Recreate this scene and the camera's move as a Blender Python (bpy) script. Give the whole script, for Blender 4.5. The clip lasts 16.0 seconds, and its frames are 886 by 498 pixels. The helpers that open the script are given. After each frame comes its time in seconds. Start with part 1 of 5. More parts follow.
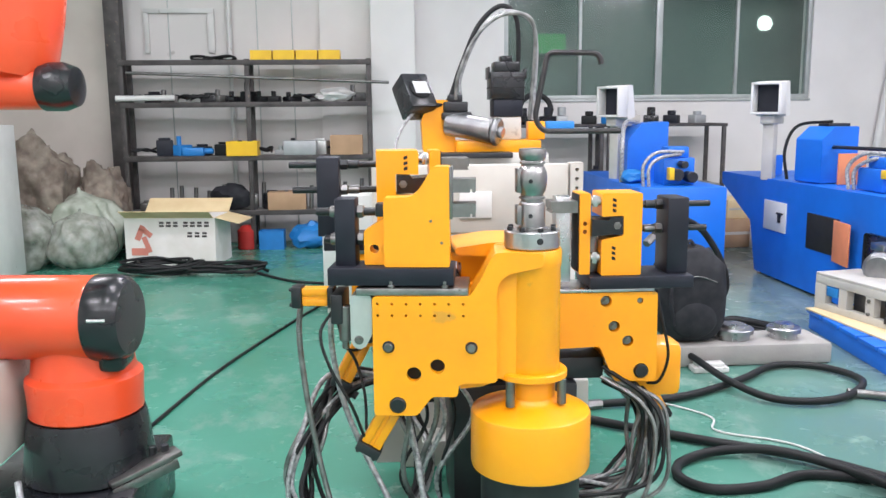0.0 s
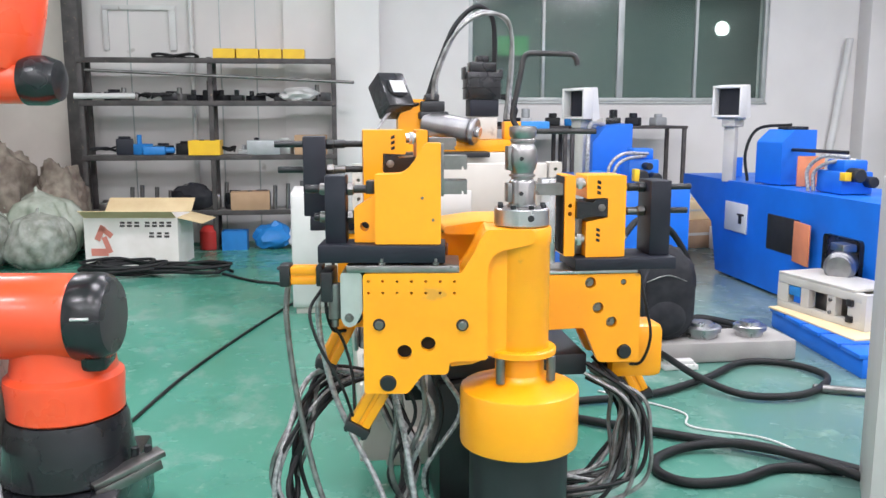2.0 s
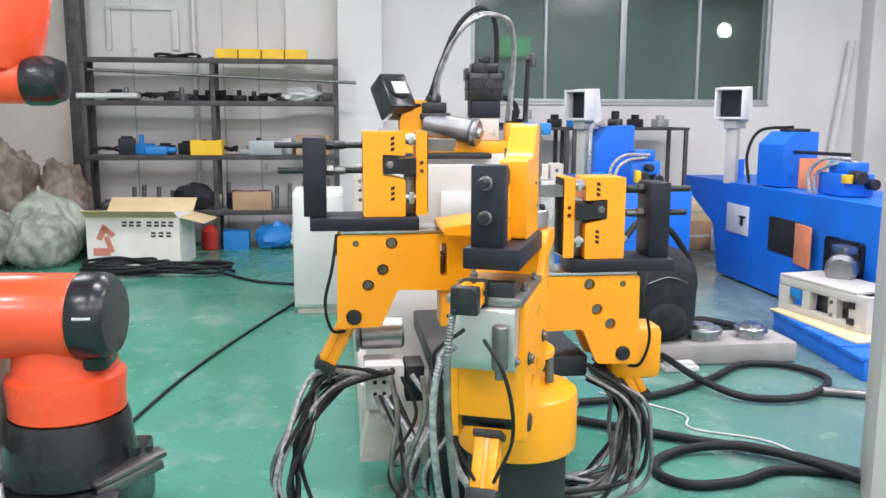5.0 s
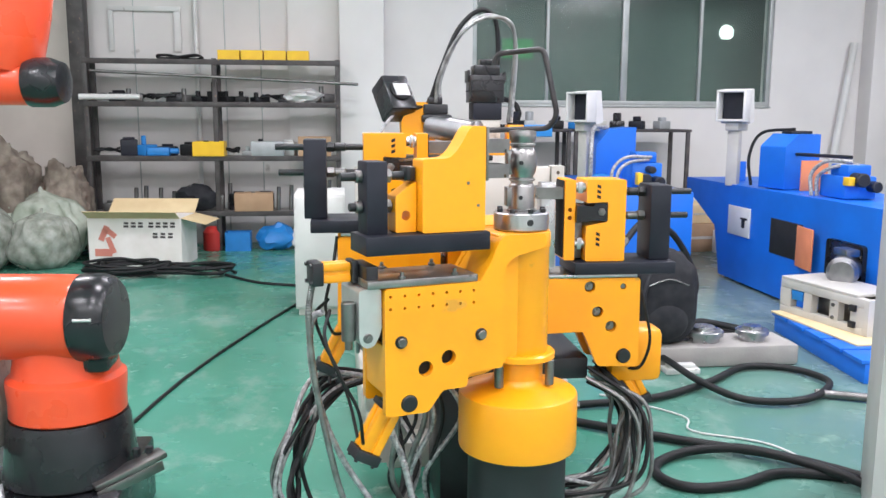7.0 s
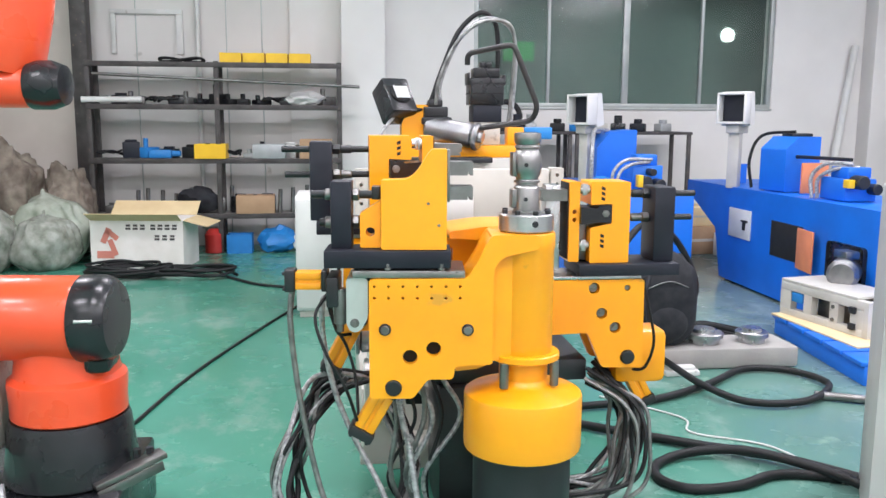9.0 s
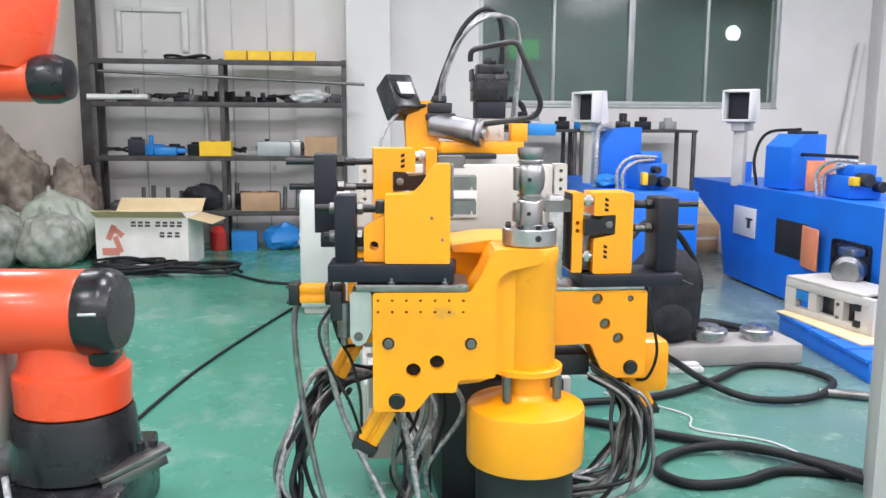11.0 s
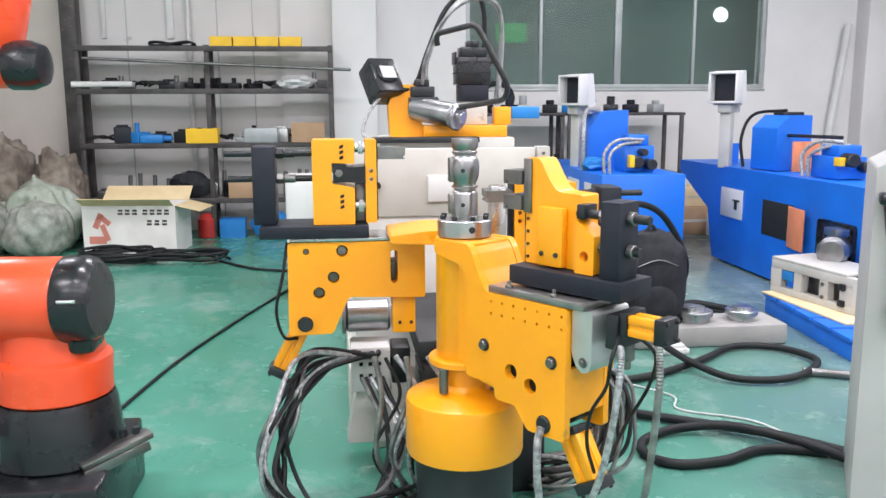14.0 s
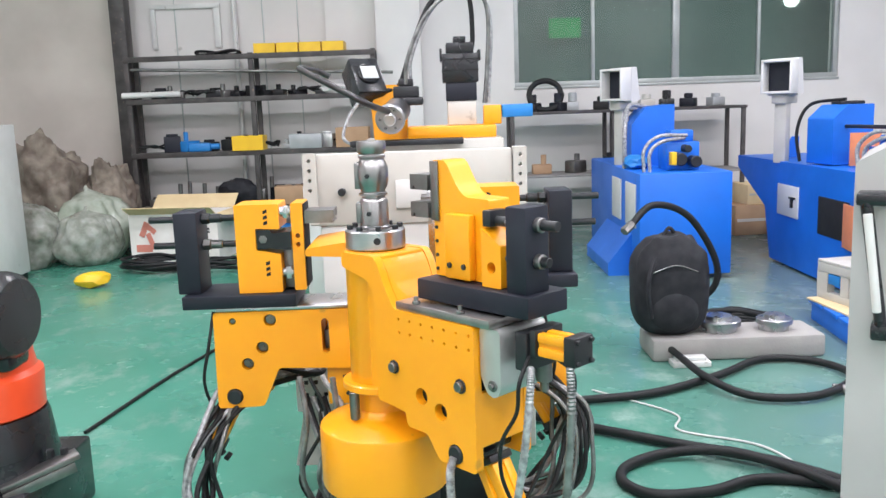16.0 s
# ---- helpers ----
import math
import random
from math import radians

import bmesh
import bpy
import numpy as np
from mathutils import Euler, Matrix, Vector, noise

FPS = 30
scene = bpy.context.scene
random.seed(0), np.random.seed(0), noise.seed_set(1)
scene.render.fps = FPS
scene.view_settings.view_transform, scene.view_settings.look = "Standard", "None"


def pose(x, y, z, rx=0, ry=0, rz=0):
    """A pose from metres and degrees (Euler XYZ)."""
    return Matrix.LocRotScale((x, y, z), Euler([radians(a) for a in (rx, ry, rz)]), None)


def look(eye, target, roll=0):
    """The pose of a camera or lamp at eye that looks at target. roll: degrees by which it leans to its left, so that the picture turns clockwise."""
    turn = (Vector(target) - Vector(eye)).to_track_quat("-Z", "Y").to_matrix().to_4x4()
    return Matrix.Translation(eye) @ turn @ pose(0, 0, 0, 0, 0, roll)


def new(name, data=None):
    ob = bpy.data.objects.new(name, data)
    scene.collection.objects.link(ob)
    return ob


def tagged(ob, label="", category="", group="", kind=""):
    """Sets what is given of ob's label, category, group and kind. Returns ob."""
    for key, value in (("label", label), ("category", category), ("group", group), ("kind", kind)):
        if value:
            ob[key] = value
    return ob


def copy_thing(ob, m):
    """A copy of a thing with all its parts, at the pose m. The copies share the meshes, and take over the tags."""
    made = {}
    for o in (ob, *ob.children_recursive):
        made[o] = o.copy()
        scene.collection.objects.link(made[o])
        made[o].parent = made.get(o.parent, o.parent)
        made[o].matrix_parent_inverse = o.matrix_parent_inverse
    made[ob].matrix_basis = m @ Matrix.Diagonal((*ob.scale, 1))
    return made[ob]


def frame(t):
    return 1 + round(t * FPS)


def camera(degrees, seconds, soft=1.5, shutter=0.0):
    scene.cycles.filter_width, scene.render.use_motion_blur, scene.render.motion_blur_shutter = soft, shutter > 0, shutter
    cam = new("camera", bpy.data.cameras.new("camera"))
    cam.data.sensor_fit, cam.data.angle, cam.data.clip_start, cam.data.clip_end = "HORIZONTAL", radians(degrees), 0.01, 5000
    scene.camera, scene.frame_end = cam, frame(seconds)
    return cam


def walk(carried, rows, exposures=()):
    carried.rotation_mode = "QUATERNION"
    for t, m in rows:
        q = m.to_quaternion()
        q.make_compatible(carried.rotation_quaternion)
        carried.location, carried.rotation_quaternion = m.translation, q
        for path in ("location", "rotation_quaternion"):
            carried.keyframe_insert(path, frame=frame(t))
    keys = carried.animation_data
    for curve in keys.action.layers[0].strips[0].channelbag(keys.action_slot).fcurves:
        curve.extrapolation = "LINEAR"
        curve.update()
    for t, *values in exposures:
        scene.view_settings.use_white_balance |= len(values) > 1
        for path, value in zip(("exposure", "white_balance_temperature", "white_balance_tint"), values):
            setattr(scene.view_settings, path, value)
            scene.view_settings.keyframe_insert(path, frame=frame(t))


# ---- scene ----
cam = camera(55.0, 16.0)
PATH = [
    (0, (0.223, -3.168, 1.443), (0.366, -1.199, 1.124), -0.5),
    (0.5, (0.124, -3.168, 1.438), (0.37, -1.209, 1.121), -0.2),
    (1, (0.111, -3.164, 1.432), (0.359, -1.206, 1.114), -0.1),
    (1.5, (0.11, -3.167, 1.43), (0.359, -1.208, 1.115), -0.0),
    (2, (0.113, -3.169, 1.431), (0.362, -1.21, 1.116), -0.0),
    (2.5, (0.114, -3.17, 1.433), (0.363, -1.211, 1.117), -0.0),
    (3, (0.11, -3.171, 1.433), (0.36, -1.212, 1.118), 0.1),
    (3.5, (0.115, -3.175, 1.435), (0.366, -1.216, 1.12), 0.1),
    (4, (0.112, -3.176, 1.434), (0.361, -1.216, 1.12), 0.1),
    (6.5, (0.117, -3.168, 1.435), (0.359, -1.207, 1.121), 0.3),
    (7, (0.118, -3.174, 1.437), (0.359, -1.213, 1.126), 0.3),
    (7.5, (0.124, -3.183, 1.436), (0.362, -1.221, 1.127), 0.3),
    (8, (0.122, -3.184, 1.439), (0.359, -1.222, 1.131), 0.3),
    (8.5, (0.127, -3.187, 1.437), (0.362, -1.225, 1.133), 0.3),
    (9, (0.127, -3.19, 1.436), (0.363, -1.227, 1.131), 0.3),
    (11.5, (0.139, -3.196, 1.417), (0.359, -1.232, 1.108), 0.4),
    (12, (0.144, -3.189, 1.413), (0.36, -1.225, 1.099), 0.4),
    (12.5, (0.144, -3.182, 1.411), (0.356, -1.22, 1.088), 0.2),
    (13, (0.15, -3.179, 1.412), (0.362, -1.218, 1.084), 0.2),
    (13.5, (0.156, -3.195, 1.414), (0.389, -1.237, 1.081), 0.2),
    (14, (0.175, -3.201, 1.413), (0.415, -1.245, 1.073), -0.2),
    (14.5, (0.257, -3.196, 1.413), (0.492, -1.242, 1.058), -0.9),
    (15, (0.427, -3.201, 1.41), (0.558, -1.237, 1.056), -1.5),
    (15.5, (0.546, -3.129, 1.398), (0.609, -1.159, 1.056), -1.9),
    (16, (0.726, -3.011, 1.396), (0.737, -1.039, 1.063), -2.0),
]
walk(cam, [(t, look(eye, target, roll)) for t, eye, target, roll in PATH])

# ---- world, lights, exposure ----
world = bpy.data.worlds.new("world")
scene.world = world
world.use_nodes = True
world.node_tree.nodes["Background"].inputs[0].default_value = (0.02, 0.03, 0.035, 1)
world.node_tree.nodes["Background"].inputs[1].default_value = 0.3
scene.view_settings.exposure = 0.0
LAMP_W = 67.0
LAMPS = [(x, y) for x in (-2.4, 0.4, 3.2, 6.0) for y in (-4.9, -2.6, -0.1, 2.7)]
for lx, ly in LAMPS:
    ld = bpy.data.lights.new("ceiling_lamp_light", "AREA")
    ld.shape, ld.size, ld.size_y, ld.energy = "RECTANGLE", 1.2, 0.22, LAMP_W
    ld.color = (0.965, 0.92, 1.0)
    lo = new("ceiling_lamp_light", ld)
    lo.matrix_basis = pose(lx, ly, 4.10)


# ---- materials ----
def mat(name, col, rough=0.5, metal=0.0, col2=None, scale=6.0, bump=0.0, bscale=80.0, spec=0.5, coat=0.0,
        trans=0.0, alpha=1.0, wear=None, wear_amt=0.62, rvar=0.12, emit=None):
    m = bpy.data.materials.new(name)
    m.use_nodes = True
    nt = m.node_tree
    n, l = nt.nodes, nt.links
    b = n["Principled BSDF"]
    b.inputs["Base Color"].default_value = (*col, 1)
    b.inputs["Roughness"].default_value = rough
    b.inputs["Metallic"].default_value = metal
    b.inputs["Specular IOR Level"].default_value = spec
    b.inputs["Coat Weight"].default_value = coat
    b.inputs["Coat Roughness"].default_value = 0.08
    b.inputs["Transmission Weight"].default_value = trans
    b.inputs["Alpha"].default_value = alpha
    if emit:
        b.inputs["Emission Color"].default_value = (*emit[:3], 1)
        b.inputs["Emission Strength"].default_value = emit[3]
    tc = n.new("ShaderNodeTexCoord")
    c2 = col2 or tuple(c * 0.82 for c in col)
    nz = n.new("ShaderNodeTexNoise")
    nz.inputs["Scale"].default_value, nz.inputs["Detail"].default_value = scale, 6
    l.new(tc.outputs["Object"], nz.inputs["Vector"])
    ramp = n.new("ShaderNodeValToRGB")
    ramp.color_ramp.elements[0].position, ramp.color_ramp.elements[1].position = 0.35, 0.68
    ramp.color_ramp.elements[0].color, ramp.color_ramp.elements[1].color = (*col, 1), (*c2, 1)
    l.new(nz.outputs["Fac"], ramp.inputs["Fac"])
    out = ramp.outputs["Color"]
    fine = n.new("ShaderNodeTexNoise")
    fine.inputs["Scale"].default_value, fine.inputs["Detail"].default_value = bscale, 4
    l.new(tc.outputs["Object"], fine.inputs["Vector"])
    if wear:
        wr = n.new("ShaderNodeValToRGB")
        wr.color_ramp.elements[0].position, wr.color_ramp.elements[1].position = wear_amt, wear_amt + 0.06
        nz2 = n.new("ShaderNodeTexNoise")
        nz2.inputs["Scale"].default_value, nz2.inputs["Detail"].default_value = scale * 3.1, 9
        l.new(tc.outputs["Object"], nz2.inputs["Vector"])
        l.new(nz2.outputs["Fac"], wr.inputs["Fac"])
        mx = n.new("ShaderNodeMix")
        mx.data_type = "RGBA"
        l.new(wr.outputs["Color"], mx.inputs["Factor"])
        l.new(out, mx.inputs["A"])
        mx.inputs["B"].default_value = (*wear, 1)
        out = mx.outputs["Result"]
    l.new(out, b.inputs["Base Color"])
    mr = n.new("ShaderNodeMapRange")
    mr.inputs["To Min"].default_value, mr.inputs["To Max"].default_value = max(0.02, rough - rvar), min(1, rough + rvar)
    l.new(nz.outputs["Fac"], mr.inputs["Value"])
    l.new(mr.outputs["Result"], b.inputs["Roughness"])
    if bump:
        bp = n.new("ShaderNodeBump")
        bp.inputs["Strength"].default_value, bp.inputs["Distance"].default_value = bump, 0.002
        l.new(fine.outputs["Fac"], bp.inputs["Height"])
        l.new(bp.outputs["Normal"], b.inputs["Normal"])
    return m


YELLOW = mat("yellow_paint", (0.96, 0.395, 0.006), 0.34, 0, (0.90, 0.345, 0.007), 3, 0.10, 160, coat=0.15, wear=(0.66, 0.30, 0.03), wear_amt=0.68)
BLACK = mat("black_oxide", (0.012, 0.013, 0.015), 0.42, 0.1, (0.022, 0.024, 0.028), 7, 0.1, 120)
BLACKP = mat("black_plastic", (0.008, 0.009, 0.011), 0.27, 0, (0.018, 0.019, 0.023), 6, 0.08, 150)
NAVY = mat("dark_steel", (0.010, 0.012, 0.020), 0.5, 0.1, (0.020, 0.023, 0.034), 6, 0.08, 120, spec=0.35)
STEEL = mat("machined_steel", (0.58, 0.58, 0.59), 0.30, 1.0, (0.45, 0.45, 0.46), 14, 0.05, 200)
DSTEEL = mat("dull_steel", (0.27, 0.265, 0.26), 0.42, 1.0, (0.16, 0.155, 0.15), 10, 0.08, 150)
ALU = mat("cast_aluminium", (0.62, 0.63, 0.62), 0.45, 0.8, (0.50, 0.50, 0.49), 8, 0.1, 150)
BLUE = mat("blue_paint", (0.008, 0.165, 0.72), 0.42, 0, (0.010, 0.14, 0.62), 3, 0.08, 140, wear=(0.03, 0.12, 0.5), wear_amt=0.7)
ORANGE = mat("orange_paint", (0.87, 0.088, 0.026), 0.3, 0, (0.80, 0.075, 0.022), 4, 0.05, 150, coat=0.3)
RED = mat("red_paint", (0.5, 0.035, 0.03), 0.4, 0, None, 5, 0.05, 150)
PANELORANGE = mat("orange_panel", (0.8, 0.27, 0.12), 0.5, 0, None, 5, 0.05, 120)
CONSOLEM = mat("grey_console_paint", (0.44, 0.44, 0.43), 0.5, 0, (0.38, 0.38, 0.37), 3, 0.1, 120)
WHITE = mat("white_paint", (0.70, 0.70, 0.685), 0.45, 0, (0.60, 0.60, 0.58), 3, 0.08, 120, wear=(0.42, 0.41, 0.38), wear_amt=0.69)
OFFWHITE = mat("beige_paint", (0.58, 0.565, 0.52), 0.5, 0, (0.49, 0.475, 0.435), 4, 0.08, 120, wear=(0.35, 0.33, 0.3), wear_amt=0.68)
WALL = mat("white_plaster", (0.77, 0.755, 0.735), 0.85, 0, (0.70, 0.685, 0.665), 1.3, 0.25, 60, spec=0.2, wear=(0.62, 0.60, 0.57), wear_amt=0.70)
GREYWALL = mat("grey_panel", (0.72, 0.70, 0.68), 0.6, 0, (0.64, 0.62, 0.60), 1.2, 0.12, 60, wear=(0.4, 0.38, 0.35), wear_amt=0.72)
BEIGEWALL = mat("beige_plaster", (0.60, 0.55, 0.50), 0.8, 0, (0.50, 0.455, 0.41), 1.5, 0.25, 50, spec=0.2)
SHELFM = mat("shelf_steel", (0.045, 0.040, 0.040), 0.55, 0.2, (0.085, 0.078, 0.075), 9, 0.15, 90, wear=(0.2, 0.15, 0.11), wear_amt=0.66)
SHELFDECK = mat("shelf_board", (0.30, 0.285, 0.275), 0.6, 0.1, (0.22, 0.21, 0.20), 7, 0.15, 70)
FRAME = mat("window_aluminium", (0.46, 0.49, 0.48), 0.45, 0.5, None, 5, 0.05, 120)
CARTON = mat("carton", (0.86, 0.83, 0.80), 0.7, 0, (0.74, 0.71, 0.66), 4, 0.1, 60)
KRAFT = mat("kraft_board", (0.80, 0.64, 0.38), 0.75, 0, (0.72, 0.55, 0.31), 5, 0.15, 60)
BOXBROWN = mat("brown_carton", (0.46, 0.30, 0.18), 0.8, 0, (0.38, 0.24, 0.14), 5, 0.15, 60)
RUBBER = mat("black_rubber", (0.007, 0.008, 0.009), 0.58, 0, (0.014, 0.015, 0.016), 12, 0.2, 140, spec=0.35)
DIEM = mat("polished_die_steel", (0.40, 0.39, 0.39), 0.29, 1.0, (0.28, 0.275, 0.275), 16, 0.04, 220, rvar=0.06)
CHUCKM = mat("worn_chuck_steel", (0.40, 0.40, 0.41), 0.36, 1.0, (0.26, 0.26, 0.27), 9, 0.08, 150)
WIPED = mat("wiped_slide_steel", (0.36, 0.355, 0.345), 0.34, 0.9, (0.20, 0.195, 0.19), 9, 0.1, 120, wear=(0.10, 0.09, 0.08), wear_amt=0.64)
CONDUIT = mat("grey_conduit", (0.30, 0.31, 0.30), 0.4, 0.6, (0.11, 0.11, 0.11), 18, 0.3, 260)
SILVER = mat("braided_hose", (0.50, 0.51, 0.52), 0.45, 0.4, (0.20, 0.20, 0.21), 60, 0.4, 400)
CONCRETE = mat("concrete", (0.36, 0.35, 0.33), 0.8, 0, (0.30, 0.29, 0.28), 5, 0.5, 60, spec=0.25)
FABRIC = mat("black_fabric", (0.013, 0.014, 0.018), 0.75, 0, (0.03, 0.031, 0.036), 14, 0.5, 220, spec=0.3)
CLEARBAG = mat("clear_plastic", (0.60, 0.62, 0.56), 0.16, 0, (0.22, 0.24, 0.19), 9, 0.5, 18, alpha=0.62)
SACK = mat("woven_sack", (0.30, 0.35, 0.27), 0.24, 0, (0.58, 0.62, 0.54), 5, 0.4, 20, alpha=0.85)
BROWNRAG = mat("brown_rag", (0.13, 0.10, 0.08), 0.85, 0, (0.30, 0.26, 0.21), 7, 0.6, 30)
TOOLBLUE = mat("tool_blue", (0.02, 0.22, 0.6), 0.45, 0, None, 8, 0.1, 90)
TOOLGREY = mat("tool_grey", (0.42, 0.44, 0.45), 0.5, 0.3, None, 8, 0.1, 90)
BINYEL = mat("yellow_bin", (0.88, 0.55, 0.02), 0.4, 0, (0.8, 0.48, 0.02), 6, 0.05, 90)
INKRED = mat("print_red", (0.72, 0.26, 0.2), 0.7)
INK = mat("print_ink", (0.08, 0.07, 0.07), 0.7)
TUBEM = mat("scaled_tube", (0.035, 0.035, 0.038), 0.38, 0.5, (0.07, 0.068, 0.066), 12, 0.1, 150)
# near-black colour stands in for shade inside bores, slots, seams and openings
CAVITYSHADE = mat("cavity_shade", (0.01, 0.01, 0.011), 0.8, 0, None, 8)
GREENSIGN = mat("green_board", (0.02, 0.20, 0.05), 0.5, 0, None, 8, emit=(0.05, 0.30, 0.12, 0.3))
NIGHT = mat("night_outside", (0.12, 0.17, 0.15), 0.9, 0, (0.08, 0.12, 0.11), 0.8, emit=(0.046, 0.060, 0.058, 0.34))
LAMPGLOW = mat("lamp_tube", (1, 1, 1), 0.5, emit=(0.97, 0.94, 1.0, 5.0))

GLASS = bpy.data.materials.new("window_glass")
GLASS.use_nodes = True
g = GLASS.node_tree.nodes["Principled BSDF"]
g.inputs["Base Color"].default_value = (0.62, 0.74, 0.70, 1)
g.inputs["Transmission Weight"].default_value, g.inputs["Roughness"].default_value, g.inputs["IOR"].default_value = 1.0, 0.11, 1.45

# green epoxy floor: paint, broad grey reflection painted in, scuffs with soft painted glare, drips
FLOORM = bpy.data.materials.new("green_epoxy")
FLOORM.use_nodes = True
nt = FLOORM.node_tree
fn, fl = nt.nodes, nt.links
fb = fn["Principled BSDF"]
geo = fn.new("ShaderNodeNewGeometry")


def fnoise(scale, detail=6.0, rough=0.55, stretch=None):
    t = fn.new("ShaderNodeTexNoise")
    t.inputs["Scale"].default_value, t.inputs["Detail"].default_value, t.inputs["Roughness"].default_value = scale, detail, rough
    if stretch:
        mp = fn.new("ShaderNodeMapping")
        mp.inputs["Scale"].default_value, mp.inputs["Rotation"].default_value = stretch, (0, 0, 0.5)
        fl.new(geo.outputs["Position"], mp.inputs["Vector"])
        fl.new(mp.outputs["Vector"], t.inputs["Vector"])
    else:
        fl.new(geo.outputs["Position"], t.inputs["Vector"])
    return t.outputs["Fac"]


def framp(fac, a, b):
    r = fn.new("ShaderNodeMapRange")
    r.inputs["From Min"].default_value, r.inputs["From Max"].default_value = a, b
    fl.new(fac, r.inputs["Value"])
    return r.outputs["Result"]


def fmix(fac, a, b):
    m = fn.new("ShaderNodeMix")
    m.data_type = "RGBA"
    fl.new(fac, m.inputs["Factor"])
    for sock, v in (("A", a), ("B", b)):
        if isinstance(v, tuple):
            m.inputs[sock].default_value = (*v, 1)
        else:
            fl.new(v, m.inputs[sock])
    return m.outputs["Result"]


sep = fn.new("ShaderNodeSeparateXYZ")
fl.new(geo.outputs["Position"], sep.inputs[0])
base = fmix(framp(fnoise(0.9), 0.35, 0.7), (0.050, 0.232, 0.160), (0.082, 0.295, 0.220))
east = fn.new("ShaderNodeMath")
east.operation = "ADD"
wob = fn.new("ShaderNodeMath")
wob.operation = "MULTIPLY"
wob.inputs[1].default_value = 1.6
fl.new(fnoise(0.7), wob.inputs[0])
fl.new(sep.outputs["X"], east.inputs[0])
fl.new(wob.outputs[0], east.inputs[1])
# floor reflection put into the colour: greyer towards the east
base = fmix(framp(east.outputs[0], 1.9, 4.0), base, (0.145, 0.215, 0.205))
base = fmix(framp(fnoise(1.25, 11, 0.72), 0.56, 0.86), base, (0.44, 0.54, 0.50))
base = fmix(framp(fnoise(5.5, 9, 0.7), 0.58, 0.74), base, (0.26, 0.42, 0.34))
# large soft pale patches: white smears and floor glare painted into the colour
base = fmix(framp(fnoise(0.9, 9, 0.66, (1.7, 1.0, 1.0)), 0.56, 0.84), base, (0.42, 0.53, 0.48))
base = fmix(framp(fnoise(9.0, 8, 0.7), 0.66, 0.76), base, (0.07, 0.16, 0.12))
fl.new(base, fb.inputs["Base Color"])
rr = fn.new("ShaderNodeMapRange")
rr.inputs["To Min"].default_value, rr.inputs["To Max"].default_value = 0.08, 0.42
fl.new(fnoise(3.0, 8), rr.inputs["Value"])
fl.new(rr.outputs["Result"], fb.inputs["Roughness"])
fbm = fn.new("ShaderNodeBump")
fbm.inputs["Strength"].default_value, fbm.inputs["Distance"].default_value = 0.15, 0.004
fl.new(fnoise(14.0, 5), fbm.inputs["Height"])
fl.new(fbm.outputs["Normal"], fb.inputs["Normal"])


# ---- mesh tools ----
def bm_box(bm, x0, y0, z0, x1, y1, z1, bev=0.0):
    vs = [bm.verts.new(p) for p in ((x0, y0, z0), (x1, y0, z0), (x1, y1, z0), (x0, y1, z0), (x0, y0, z1), (x1, y0, z1), (x1, y1, z1), (x0, y1, z1))]
    fs = [bm.faces.new([vs[i] for i in q]) for q in ((3, 2, 1, 0), (4, 5, 6, 7), (0, 1, 5, 4), (1, 2, 6, 5), (2, 3, 7, 6), (3, 0, 4, 7))]
    if bev > 0:
        es = list({e for f in fs for e in f.edges})
        bmesh.ops.bevel(bm, geom=es, offset=bev, segments=2, affect="EDGES", profile=0.5)
    return bm


def box(x0, y0, z0, x1, y1, z1, bev=0.004):
    return bm_box(bmesh.new(), x0, y0, z0, x1, y1, z1, bev)


def bm_lathe(bm, prof, seg=40, m=None):
    """A solid of revolution about z from (radius, z) rows, bottom to top."""
    rings = []
    for r, z in prof:
        rings.append([bm.verts.new((r * math.cos(2 * math.pi * i / seg), r * math.sin(2 * math.pi * i / seg), z)) for i in range(seg)])
    for a, b in zip(rings, rings[1:]):
        for i in range(seg):
            j = (i + 1) % seg
            bm.faces.new((a[i], a[j], b[j], b[i]))
    bm.faces.new(list(reversed(rings[0])))
    bm.faces.new(rings[-1])
    if m is not None:
        bmesh.ops.transform(bm, matrix=m, verts=[v for ring in rings for v in ring])
    return bm


def lathe(prof, seg=40, m=None):
    return bm_lathe(bmesh.new(), prof, seg, m)


def axis_pose(p0, p1):
    d = Vector(p1) - Vector(p0)
    return Matrix.Translation(p0) @ d.to_track_quat("Z", "Y").to_matrix().to_4x4(), d.length


def rod(p0, p1, r, seg=20, bev=0.15, bm=None):
    m, ln = axis_pose(p0, p1)
    c = min(r * bev, ln * 0.3)
    return bm_lathe(bm or bmesh.new(), [(r - c, 0), (r, c), (r, ln - c), (r - c, ln)], seg, m)


def smooth_path(pts, n=8):
    ps = [Vector(p) for p in pts]
    ps = [2 * ps[0] - ps[1]] + ps + [2 * ps[-1] - ps[-2]]
    out = []
    for i in range(1, len(ps) - 2):
        a, b, c, d = ps[i - 1:i + 3]
        for k in range(n):
            t = k / n
            out.append(0.5 * ((2 * b) + (c - a) * t + (2 * a - 5 * b + 4 * c - d) * t * t + (3 * b - a - 3 * c + d) * t ** 3))
    out.append(ps[-2])
    return out


